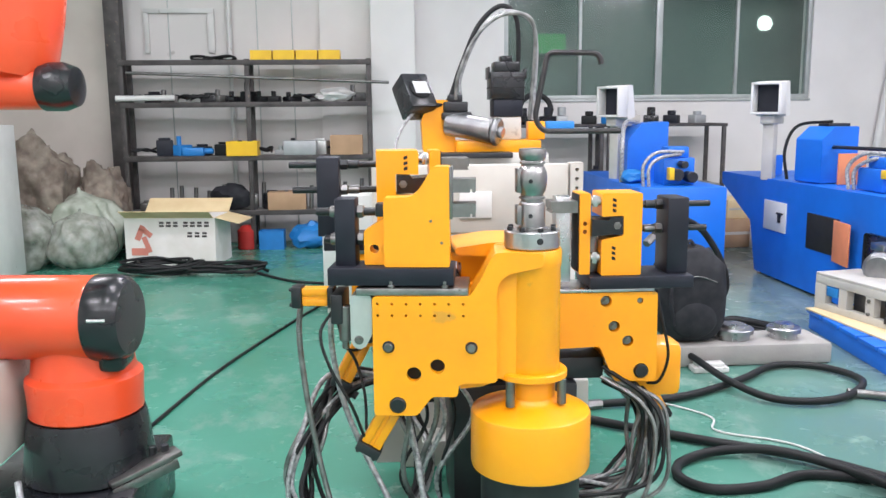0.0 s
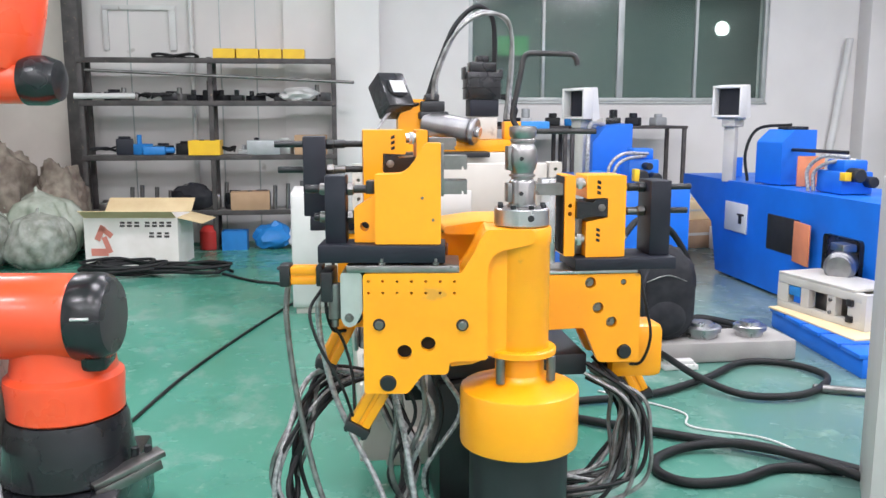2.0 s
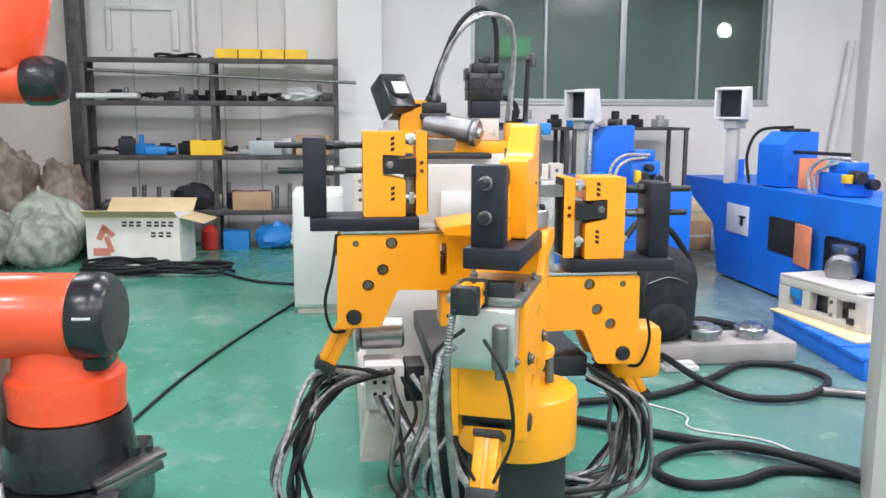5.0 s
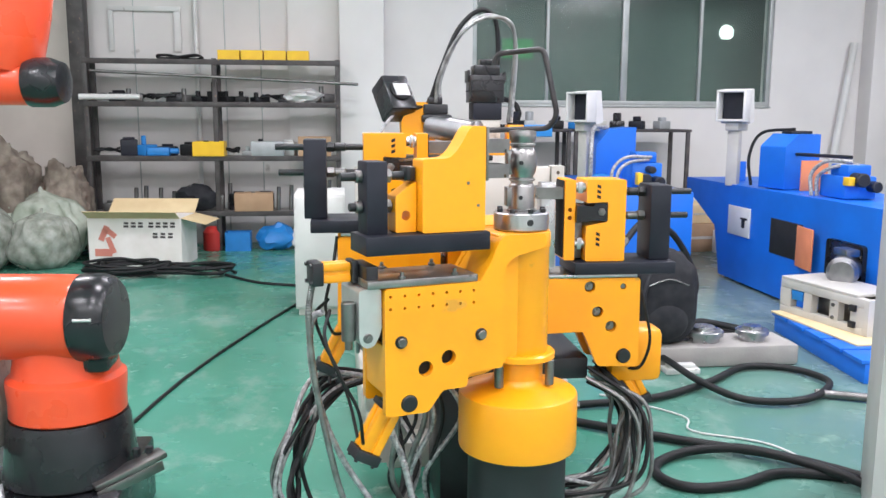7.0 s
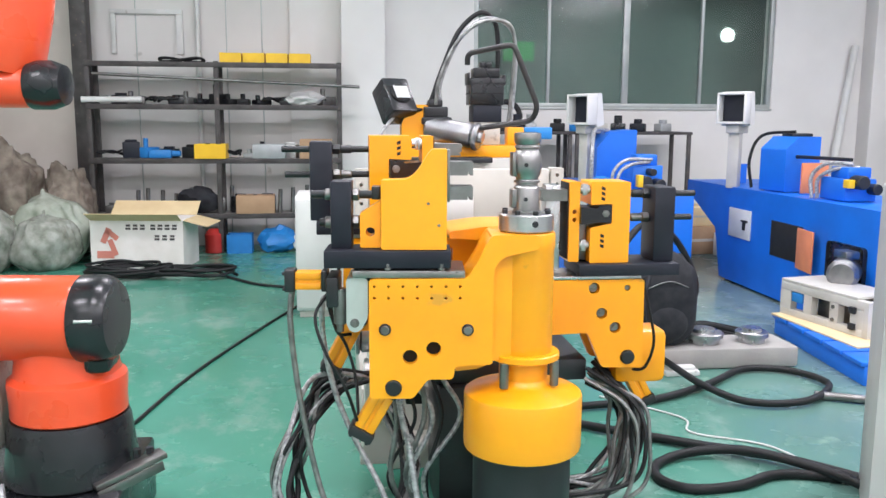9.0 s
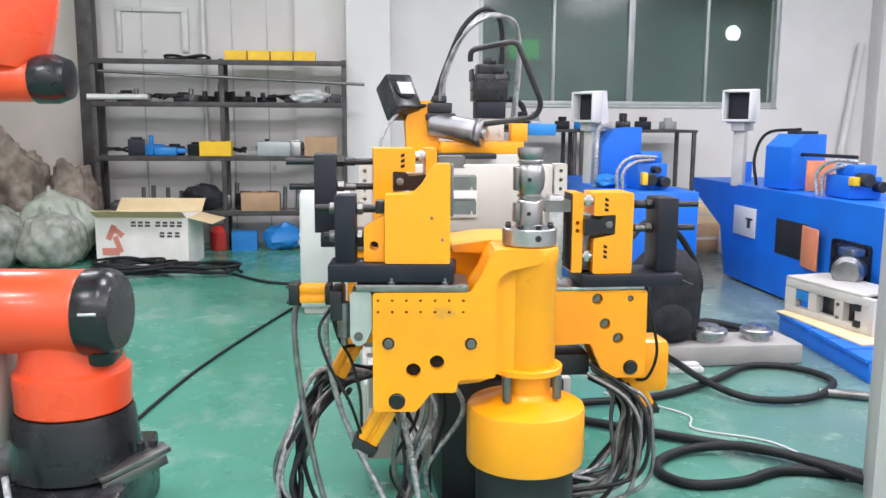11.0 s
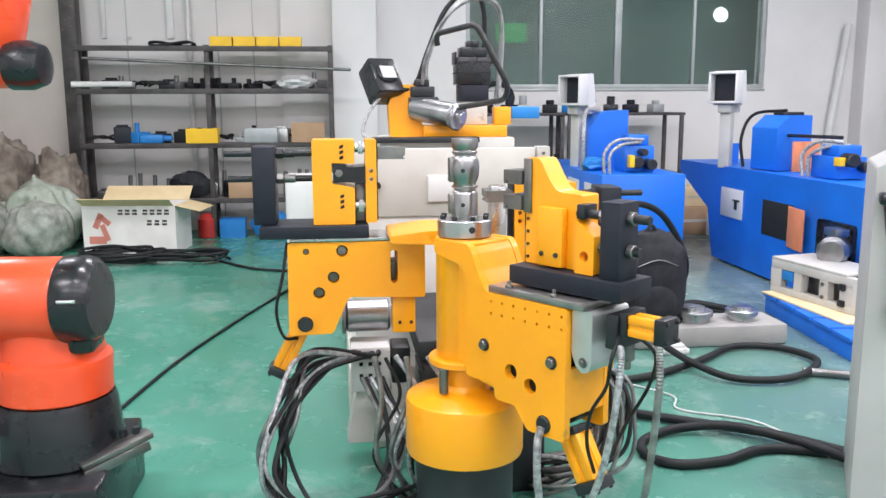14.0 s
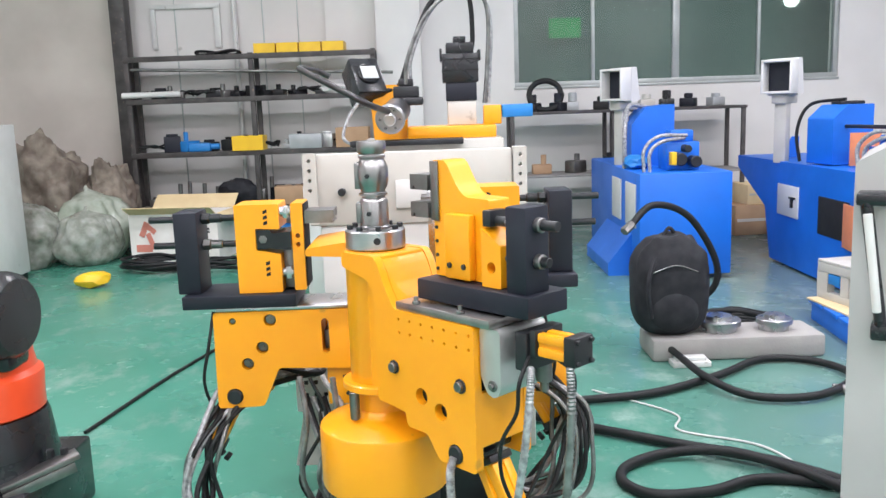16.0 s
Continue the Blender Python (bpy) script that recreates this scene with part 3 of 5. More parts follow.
for rz, rx in ((1.205, 0.655), (1.120, 0.630)):
    part("screw_rod", rod((0.43, 0.0, rz), (rx, 0.0, rz), 0.0125, 16), BLACK, clamp)
    part("nut", rod((0.508, 0.0, rz), (0.529, 0.0, rz), 0.021, 6), DSTEEL, clamp)
    part("sleeve", rod((0.593, 0.0, rz), (0.612, 0.0, rz), 0.018, 16), DSTEEL, clamp)


# ---- side pressure arms ----
def pressure_arm(side, origin, label, inward=0.0):
    """side +1 reaches to the east, -1 to the west; local x runs outward from the upper hole; inward moves the clamp towards the die."""
    s = side
    th = thing("pressure_arm", label, "machine arm", pose(*origin), "side pressure arms")

    def P(bm):
        return moved(bm, Matrix.Diagonal((s, 1, 1, 1)))

    def C(bm):
        return moved(moved(bm, Matrix.Translation((-inward, 0, 0))), Matrix.Diagonal((s, 1, 1, 1)))
    o = [(0.181, 0.03), (-0.282, 0.03), (-0.282, -0.168), (-0.02, -0.160), (0.036, -0.287), (0.185, -0.290)]
    hl = [(0, 0, 0.020), (0.03, -0.09, 0.020), (0.08, -0.143, 0.020), (0.129, -0.251, 0.027), (0.12, 0.0, 0.011)]
    slot = [(-0.176 + 0.0125 * math.cos(a), (-0.0125 if 0 < a < 3 else -0.1025) + 0.0125 * math.sin(a)) for a in [math.pi * (k + 0.5) / 6 for k in range(12)]]
    for y0, y1 in ((0.0, 0.03), (0.15, 0.18)):
        pl = part("side_plate", P(slotted_plate(o, y0, y1, hl, slot, 0.012)), YELLOW, th)
        if y0 == 0.0:
            for hx, hz in ((0, 0), (0.03, -0.09), (0.08, -0.143)):
                part("bolt", P(joined(rod((hx, 0.012, hz), (hx, 0.034, hz), 0.0165, 14), rod((hx, 0.006, hz), (hx, 0.012, hz), 0.008, 6))), DSTEEL, pl)
                part("bore", P(rod((hx, 0.028, hz), (hx, 0.036, hz), 0.024, 16)), CAVITYSHADE, pl)
            part("bolt", P(rod((0.12, 0.004, 0.0), (0.12, 0.032, 0.0), 0.009, 10)), DSTEEL, pl)
    part("web", P(box(-0.28, 0.037, -0.10, -0.19, 0.149, -0.03, 0.004)), YELLOW, th)
    part("web", P(box(-0.16, 0.037, -0.15, 0.17, 0.149, 0.025, 0.004)), YELLOW, th)
    part("slot_bar", P(box(-0.186, 0.05, -0.115, -0.166, 0.14, -0.05, 0.003)), DSTEEL, th, "steel bar seen in the slot")
    part("pin", P(rod((0.129, -0.01, -0.251), (0.129, 0.19, -0.251), 0.025, 20)), BLACK, th)
    part("slide", C(box(-0.062, -0.02, 0.046, 0.300, 0.19, 0.088, 0.004)), NAVY, th, "black slide base")
    part("slide_plate", P(box(-0.275, 0.0, 0.032, 0.17, 0.18, 0.044, 0.003)), STEEL, th)
    part("column", P(box(0.215, 0.02, 0.089, 0.290, 0.15, 0.352, 0.005)), NAVY, th)
    body = part("clamp_body", C(plate([(-0.018, 0.089), (-0.018, 0.212), (0.058, 0.228), (0.058, 0.296), (-0.018, 0.292), (-0.018, 0.372), (0.122, 0.372), (0.122, 0.089)], 0.01, 0.15, (), 0.005)), YELLOW, th)
    for k in range(3):
        for z0 in (0.310, 0.145):
            part("notch", C(moved(plate([(0.0, 0.0), (0.013, -0.004), (0.013, 0.006), (0.0, 0.011)], 0.0085, 0.0105, (), 0.001), Matrix.Translation((0.018, 0, z0 + 0.018 * k)))), CAVITYSHADE, body)
    part("blade", C(plate([(-0.092, 0.092), (-0.092, 0.372), (-0.055, 0.372), (-0.055, 0.092)], 0.02, 0.14, [(-0.0735, 0.268, 0.0075), (-0.0735, 0.240, 0.0075)], 0.004)), YELLOW, th)
    wd = part("wedge", C(plate([(-0.054, 0.225), (0.010, 0.232), (0.054, 0.230), (0.054, 0.292), (0.012, 0.292), (0.004, 0.280), (-0.054, 0.285)], 0.004, 0.13, (), 0.004)), BLACKP, th)
    part("bolt", C(joined(rod((0.034, 0.000, 0.262), (0.034, 0.005, 0.262), 0.014, 6), rod((0.034, -0.005, 0.262), (0.034, 0.0, 0.262), 0.007, 8))), DSTEEL, wd)
    part("gap_plate", C(box(-0.054, 0.05, 0.094, -0.020, 0.13, 0.222, 0.003)), DSTEEL, th)
    for gz in (0.345, 0.150):
        part("guide_rod", C(joined(rod((-0.055, 0.035, gz), (-0.018, 0.035, gz), 0.016, 16), box(-0.048, 0.018, gz - 0.020, -0.030, 0.030, gz + 0.020, 0.003))), STEEL, th, "bright guide rod between blade and body")
    part("backing", C(box(-0.0965, 0.03, 0.100, -0.0925, 0.13, 0.368, 0.001)), CAVITYSHADE, th)
    part("jaw", C(plate([(-0.190, 0.305), (-0.182, 0.313), (-0.190, 0.320), (-0.190, 0.345), (-0.097, 0.345), (-0.097, 0.305)], 0.03, 0.13, (), 0.002)), DSTEEL, th, "grooved steel jaw")
    for zz, xe in ((0.325, 0.385), (0.240, 0.375)):
        part("screw_rod", P(rod((0.09, 0.085, zz), (xe, 0.085, zz), 0.011, 16)), BLACK, th)
        part("nut", P(joined(rod((0.188, 0.085, zz), (0.2145, 0.085, zz), 0.019, 6), rod((0.150, 0.085, zz), (0.188, 0.085, zz), 0.0145, 16))), DSTEEL if zz < 0.3 else BLACK, th)
    grooved_cylinder("foot_cylinder", *[(s * a, b, c) for a, b, c in ((0.148, 0.09, -0.285), (0.222, 0.09, -0.425))], 0.033, YELLOW, th)
    part("hose_tee", P(joined(rod((0.236, 0.07, -0.440), (0.196, 0.06, -0.470), 0.011, 12), rod((0.212, 0.065, -0.458), (0.218, 0.055, -0.492), 0.007, 10), rod((0.190, 0.06, -0.474), (0.176, 0.058, -0.484), 0.015, 12))), BLACK, th)
    part("drop_block", P(box(-0.25, 0.03, -0.30, -0.17, 0.15, -0.170, 0.005)), YELLOW, th)
    for hx in (-0.235, -0.195):
        part("bolt", P(rod((hx, 0.024, -0.262), (hx, 0.032, -0.262), 0.006, 10)), BLACK, th)
    part("cable", P(hose([(0.183, 0.02, 0.03), (0.200, -0.01, -0.08), (0.225, 0.0, -0.20), (0.205, 0.03, -0.30), (0.160, 0.06, -0.315)], 0.0055, 8)), RUBBER, th)
    return th


LEFT0 = (HX - 0.374, -0.35, 0.919)
RIGHT0 = (HX + 0.315, -0.35, 0.848)
left_arm = pressure_arm(-1, LEFT0, "yellow pressure die arm with black slide, beside the bending head", 0.030)
right_arm = pressure_arm(1, RIGHT0, "yellow pressure die arm with black slide and steel wiper plate")
part("wiper_plate", box(-0.170, 0.05, 0.06, -0.115, 0.11, 0.36, 0.004), STEEL, right_arm, "bright steel wiper plate")
part("guard_block", joined(box(0.10, 0.05, -0.37, 0.30, 0.2, -0.17, 0.03)), YELLOW, right_arm)

# ---- machine bed and feed carriage ----
bed = thing("machine_bed", "white painted steel bed of the tube bender", "machine", pose(0, 0, 0))
part("body", box(0.24, 0.50, 0.30, 1.08, 3.4, 1.00, 0.01), WHITE, bed)
part("front_panel", box(0.20, 0.485, 0.92, 1.04, 0.54, 1.215, 0.006), OFFWHITE, bed)
part("panel_box", box(0.56, 0.466, 0.985, 0.70, 0.484, 1.10, 0.004), WHITE, bed)
part("panel_knob", rod((0.34, 0.484, 1.06), (0.34, 0.45, 1.06), 0.016, 16), BLACK, bed)
part("end_strip", plate([(1.045, 0.93), (1.10, 0.93), (1.10, 1.22), (1.045, 1.22)], 0.47, 0.54, [(1.072, 1.19 - 0.04 * k, 0.008) for k in range(4)], 0.003), OFFWHITE, bed)
part("end_strip", plate([(0.185, 0.93), (0.24, 0.93), (0.24, 1.22), (0.185, 1.22)], 0.46, 0.483, [(0.212, 1.19 - 0.04 * k, 0.008) for k in range(4)], 0.003), OFFWHITE, bed)
part("rail", box(0.30, 0.55, 1.00, 0.36, 3.3, 1.03, 0.003), STEEL, bed)
part("rail", box(0.92, 0.55, 1.00, 0.98, 3.3, 1.03, 0.003), STEEL, bed)
part("base", box(0.20, 0.3, 0.0, 1.10, 3.4, 0.30, 0.01), OFFWHITE, bed)
part("foot_bracket", plate([(0.185, 0.13), (0.36, 0.13), (0.36, 0.335), (0.225, 0.335)], -0.10, 0.05, (), 0.006), OFFWHITE, bed)
vb = part("valve_box", box(0.205, -0.12, 0.338, 0.352, 0.04, 0.510, 0.006), WHITE, bed, "white box with six ports")
for k in range(3):
    for j in range(2):
        part("port", box(0.236 + 0.034 * k, -0.1225, 0.440 - 0.045 * j, 0.250 + 0.034 * k, -0.119, 0.454 - 0.045 * j, 0), CAVITYSHADE, vb)
part("cylinder", joined(rod((0.19, 0.02, 0.60), (0.36, 0.02, 0.60), 0.062, 28), rod((0.175, 0.02, 0.60), (0.19, 0.02, 0.60), 0.070, 28)), CHUCKM, bed, "grey steel cylinder")
part("motor_block", joined(box(0.36, -0.10, 0.36, 0.43, 0.04, 0.50, 0.006), rod((0.352, -0.04, 0.43), (0.40, -0.04, 0.43), 0.03, 16)), BLACK, bed)
part("foot_plate", box(0.30, 0.14, 0.0, 0.98, 0.3, 0.11, 0.01), OFFWHITE, bed)
part("slide_way", box(0.44, -0.30, 0.50, 1.0, 0.48, 0.58, 0.01), BLACK, bed, "black cross slide")
part("slide_support", box(0.46, -0.33, 0.0, 0.90, 0.05, 0.498, 0.01), BLACK, bed)

carriage = thing("feed_carriage", "yellow feed carriage with black servo motors on the bed", "machine carriage", pose(0, 0, 0))
part("saddle", box(0.38, 0.98, 1.03, 1.05, 1.45, 1.24, 0.01), OFFWHITE, carriage)
part("bridge", box(0.60, 1.02, 1.24, 1.02, 1.24, 1.30, 0.008), YELLOW, carriage)
part("bracket", plate([(0.44, 1.24), (0.60, 1.24), (0.60, 1.44), (0.56, 1.50), (0.47, 1.50), (0.43, 1.40)], 1.10, 1.24, (), 0.015), YELLOW, carriage)
sv = part("servo_motor", moved(joined(box(-0.075, -0.10, -0.065, 0.075, 0.10, 0.065, 0.012), rod((0, 0, 0.06), (0, 0, 0.08), 0.055, 24)), pose(0.40, 1.14, 1.515, 55, 0, 28)), BLACKP, carriage, "black servo motor")
part("label", moved(box(-0.04, -0.035, 0.081, 0.04, 0.035, 0.083, 0), pose(0.40, 1.14, 1.515, 55, 0, 28)), ALU, sv)
part("valve_block", joined(box(0.54, 1.06, 1.44, 0.66, 1.20, 1.49, 0.006), box(0.565, 1.08, 1.49, 0.635, 1.16, 1.525, 0.006), box(0.53, 1.05, 1.40, 0.68, 1.2, 1.44, 0.012)), BLACK, carriage)
tm = part("tall_motor", joined(box(0.775, 1.08, 1.50, 0.945, 1.24, 1.635, 0.005), box(0.795, 1.095, 1.635, 0.925, 1.225, 1.685, 0.006), box(0.83, 1.12, 1.685, 0.89, 1.20, 1.715, 0.005), box(0.765, 1.10, 1.60, 0.775, 1.22, 1.66, 0.002), box(0.945, 1.10, 1.60, 0.958, 1.20, 1.65, 0.002)), BLACKP, carriage, "tall black servo motor")
part("motor_flange", box(0.790, 1.085, 1.415, 0.935, 1.235, 1.4995, 0.004), NAVY, carriage, "dark motor flange")
part("motor_seam", joined(box(0.773, 1.078, 1.555, 0.947, 1.242, 1.560, 0), box(0.773, 1.078, 1.605, 0.947, 1.242, 1.610, 0)), CAVITYSHADE, tm)
part("gearbox", box(0.795, 1.09, 1.301, 0.930, 1.23, 1.4145, 0.005), OFFWHITE, carriage, "beige gearbox below the motor")
part("limit_block", box(0.965, 1.08, 1.30, 1.05, 1.16, 1.39, 0.006), YELLOW, carriage)
part("blue_block", box(1.053, 1.09, 1.33, 1.20, 1.16, 1.39, 0.006), TOOLBLUE, carriage)
for k, (mt, rr2, hp) in enumerate(((RUBBER, 0.012, [(0.50, 1.10, 1.47), (0.57, 1.12, 1.50), (0.63, 1.12, 1.66), (0.72, 1.14, 1.86), (0.83, 1.14, 1.955), (0.91, 1.15, 1.90), (0.925, 1.16, 1.72), (0.915, 1.17, 1.64)]),
                                   (CONDUIT, 0.0095, [(0.60, 1.08, 1.50), (0.615, 1.06, 1.62), (0.70, 1.06, 1.80), (0.82, 1.06, 1.90), (0.95, 1.06, 1.90), (0.995, 1.08, 1.80), (0.985, 1.10, 1.55), (0.97, 1.10, 1.40)]),
                                   (SILVER, 0.009, [(0.625, 1.1, 1.50), (0.63, 1.1, 1.62), (0.72, 1.1, 1.82), (0.84, 1.12, 1.925), (0.97, 1.12, 1.89), (1.01, 1.12, 1.75), (0.99, 1.12, 1.40)]))):
    part("hose", hose(hp, rr2, 10, 10), mt, carriage, "looped hydraulic hose")
part("cable", hose([(0.40, 1.08, 1.45), (0.33, 1.05, 1.36), (0.30, 1.02, 1.26), (0.36, 1.0, 1.22)], 0.008, 8), SILVER, carriage)
part("base_plate", box(0.34, 0.90, 1.22, 0.86, 1.02, 1.246, 0.004), BLACK, carriage)
# chuck: swings about the bracket; its own x axis runs out along the tube
chuck = part("chuck", joined(rod((0, 0, 0), (0.25, 0, 0), 0.060, 36), rod((0.25, 0, 0), (0.28, 0, 0), 0.068, 36)), CHUCKM, carriage, "worn steel tube chuck")
part("nose", rod((0.275, 0, 0), (0.30, 0, 0), 0.028, 24), STEEL, chuck)
for k in range(6):
    a = math.pi * k / 3
    part("bolt", rod((0.274, 0.045 * math.cos(a), 0.045 * math.sin(a)), (0.28, 0.045 * math.cos(a), 0.045 * math.sin(a)), 0.007, 10), BLACK, chuck)
chuck.location = (0.56, 1.10, 1.385)


def bent(pts, r=0.05, n=6):
    """A path with rounded elbows."""
    out = [Vector(pts[0])]
    for a, p, b in zip(pts, pts[1:], pts[2:]):
        a, p, b = Vector(a), Vector(p), Vector(b)
        s, e = p + (a - p).normalized() * r, p + (b - p).normalized() * r
        for j in range(n + 1):
            t = j / n
            out.append(((1 - t) ** 2) * s + 2 * t * (1 - t) * p + t * t * e)
    out.append(Vector(pts[-1]))
    return out


# bent workpiece, its straight end along x in the chuck
tube = thing("bent_tube", "dark steel tube bent several times, held in the chuck", "tube", pose(0.56, 1.10, 1.385))
part("tube_wall", hose(bent([(0.05, 0, 0), (0.42, 0, 0), (0.46, 0, 0.06), (0.40, 0.0, 0.37), (0.16, 0.02, 0.362), (0.15, 0.02, 0.31)], 0.035), 0.0135, 12, smooth=False), TUBEM, tube)


# ---- orange robot ----
robot = thing("industrial_robot", "orange industrial robot arm on a black base", "robot", pose(-0.79, -0.304, -0.165))
part("pedestal", box(-0.30, -0.28, 0.148, 0.18, 0.28, 0.36, 0.012), BLACKP, robot)
part("base", lathe([(0.185, 0.36), (0.195, 0.37), (0.185, 0.44), (0.175, 0.53), (0.168, 0.55)], 48), BLACKP, robot, "black round robot base")
part("turret", lathe([(0.160, 0.552), (0.166, 0.558), (0.166, 0.60), (0.170, 0.655), (0.168, 0.668), (0.152, 0.682), (0.146, 0.72), (0.142, 0.82)], 48), ORANGE, robot)
part("shoulder", moved(lathe([(0.118, -0.48), (0.124, -0.47), (0.124, 0.066), (0.119, 0.074)], 48), pose(0, -0.06, 0.855, 0, 90, -7)), ORANGE, robot)
part("motor_cap", moved(lathe([(0.126, 0.075), (0.128, 0.082), (0.128, 0.135), (0.122, 0.158), (0.106, 0.174), (0.06, 0.178)], 48), pose(0, -0.06, 0.855, 0, 90, -7)), BLACKP, robot, "black rounded motor cap")
part("cap_foot", box(0.08, -0.13, 0.70, 0.155, 0.0, 0.78, 0.02), BLACKP, robot)
part("screw", rod((0.085, -0.198, 0.875), (0.135, -0.200, 0.875), 0.005, 10), ALU, robot)
part("upper_arm", joined(moved(lathe([(0.08, 0), (0.09, 0.02), (0.075, 0.35), (0.085, 0.66), (0.07, 0.70)], 32), pose(-0.30, -0.06, 0.86))), ORANGE, robot)
part("elbow", moved(lathe([(0.058, -0.40), (0.063, -0.39), (0.063, 0.02), (0.060, 0.03)], 40), pose(-0.06, -0.05, 1.52, 0, 90, -7)), ORANGE, robot)
part("elbow_cap", moved(lathe([(0.066, 0.031), (0.068, 0.035), (0.068, 0.09), (0.055, 0.125), (0.03, 0.13)], 40), pose(-0.06, -0.05, 1.52, 0, 90, -7)), BLACKP, robot, "black rounded elbow cap")
part("forearm", moved(lathe([(0.10, 0), (0.115, 0.05), (0.12, 0.16), (0.11, 0.40), (0.08, 0.46)], 36), pose(-0.12, -0.03, 1.56, 0, 10, 0)), ORANGE, robot)
br = part("foot_bracket", moved(joined(box(0.0, -0.03, 0.0, 0.22, 0.03, 0.018, 0.004), box(0.0, -0.035, -0.03, 0.20, -0.028, 0.0, 0.002)), pose(0.10, -0.16, 0.37, 0, -12, 35)), DSTEEL, robot, "steel clamp bracket")
for k in range(2):
    part("bolt", rod((0.20 + 0.035 * k, -0.05 + 0.01 * k, 0.415), (0.20 + 0.035 * k, -0.05 + 0.01 * k, 0.445), 0.012, 6), BLACK, robot)
part("cable", hose([(-0.13, -0.22, 0.42), (-0.10, -0.27, 0.34), (-0.07, -0.30, 0.26), (-0.09, -0.33, 0.17)], 0.010, 8), SILVER, robot)
part("side_box", box(-0.40, -0.20, 0.46, -0.18, 0.10, 0.74, 0.01), OFFWHITE, robot)

for o in robot.children_recursive:
    o.data.transform(Matrix.Scale(1.115, 4))

cab = thing("white_cabinet", "white painted steel cabinet standing on the floor", "cabinet", pose(-2.92, 3.95, 0))
part("body", box(-0.9, 0, 0.06, 0.0, 0.55, 1.36, 0.008), WHITE, cab)
part("door", box(-0.88, -0.02, 0.09, -0.02, -0.002, 1.33, 0.004), WHITE, cab)
part("plinth", box(-0.88, 0.02, 0, -0.02, 0.53, 0.058, 0.002), BLACK, cab)
elec = thing("electrical_cabinet", "white electrical cabinet beside the machine bed", "cabinet", pose(-0.2, 2.9, 0))
part("body", box(0, 0, 0.05, 0.36, 0.6, 0.875, 0.006), WHITE, elec)
part("door", box(0.012, -0.018, 0.07, 0.348, -0.002, 0.86, 0.004), WHITE, elec)
part("plinth", box(0.02, 0.02, 0, 0.34, 0.58, 0.049, 0.002), OFFWHITE, elec)
part("handle", box(0.30, -0.03, 0.43, 0.32, -0.019, 0.52, 0.003), BLACK, elec)

# control console in the foreground
con = thing("control_console", "light grey slanted control console with a bar handle", "console", pose(1.89, -0.66, 0, 0, 0, -30))
part("body", plate([(0.0, 0.0), (0.6, 0.0), (0.6, 1.33), (0.16, 1.29), (0.0, 1.20)], 0.0, 0.5, (), 0.01), CONSOLEM, con)
part("handle", joined(rod((0.085, -0.075, 0.76), (0.035, -0.075, 1.10), 0.016, 16), box(0.01, -0.09, 1.09, 0.09, 0.0, 1.125, 0.008), box(0.06, -0.09, 0.72, 0.12, 0.0, 0.765, 0.008)), BLACKP, con, "black and white bar handle")
part("grip", rod((0.075, -0.085, 0.80), (0.04, -0.085, 1.07), 0.012, 14), WHITE, con)

# ---- blue machines ----
bigb = thing("blue_bending_machine", "bright blue tube bending machine with white monitor hood", "machine", pose(3.55, 0, 0), "blue machines")
SIDE = [(4.92, 0.845), (1.3, 0.86), (1.3, 0.02), (4.12, 0.02), (4.25, 0.45), (4.92, 0.74)]
part("body", moved(plate([(-y, z) for y, z in SIDE], 0.0, 0.75, (), 0.012), pose(0, 0, 0, 0, 0, -90)), BLUE, bigb)
pnl = part("white_door", box(-0.012, 3.56, 0.42, -0.001, 3.96, 0.67, 0.003), WHITE, bigb, "white switch panel door")
part("handle", box(-0.03, 3.64, 0.50, -0.013, 3.67, 0.58, 0.003), BLACK, pnl)
part("handle", box(-0.03, 3.60, 0.57, -0.013, 3.70, 0.585, 0.003), BLACK, pnl)
# flat near-black panel paints the shaded inside of the opening
part("opening", box(-0.006, 2.75, 0.36, 0.03, 3.22, 0.64, 0.004), CAVITYSHADE, bigb, "dark opening in the side")
part("orange_door", moved(box(-0.01, -0.28, 0.33, 0.004, 0.0, 0.635, 0.003), pose(-0.02, 2.78, 0, 0, 0, -8)), PANELORANGE, bigb, "orange hinged door")
part("motor", joined(rod((-0.02, 2.12, 0.44), (-0.20, 1.90, 0.44), 0.10, 28), rod((-0.20, 1.90, 0.44), (-0.22, 1.876, 0.44), 0.085, 28), box(-0.15, 1.95, 0.53, -0.05, 2.10, 0.58, 0.008)), CHUCKM, bigb, "grey electric motor")
part("pulley_guard", box(-0.018, 1.95, 0.32, -0.002, 2.38, 0.60, 0.03), BLACKP, bigb)
part("clamp_head", moved(plate([(0.0, 0.86), (0.0, 1.20), (0.12, 1.30), (0.34, 1.30), (0.34, 0.86)], -0.3, 0.0, (), 0.01), pose(0.04, 3.55, 0, 0, 0, 12)), BLUE, bigb)
part("head_cap", box(0.20, 3.36, 1.30, 0.38, 3.52, 1.325, 0.004), BLACK, bigb)
part("fin", moved(plate([(0, 0.85), (0.16, 0.85), (0.16, 1.03), (0.10, 1.03)], 0.0, 0.02, (), 0.004), pose(0.14, 4.3, 0)), BLUE, bigb)
part("valve_block", joined(box(0.12, 2.45, 0.86, 0.36, 2.77, 1.02, 0.01), box(0.16, 2.49, 1.02, 0.34, 2.71, 1.10, 0.01)), BLUE, bigb)
part("pump", joined(rod((0.20, 2.35, 1.0), (0.20, 2.47, 1.0), 0.05, 20), rod((0.32, 2.37, 0.95), (0.32, 2.47, 0.95), 0.04, 20)), BLACK, bigb)
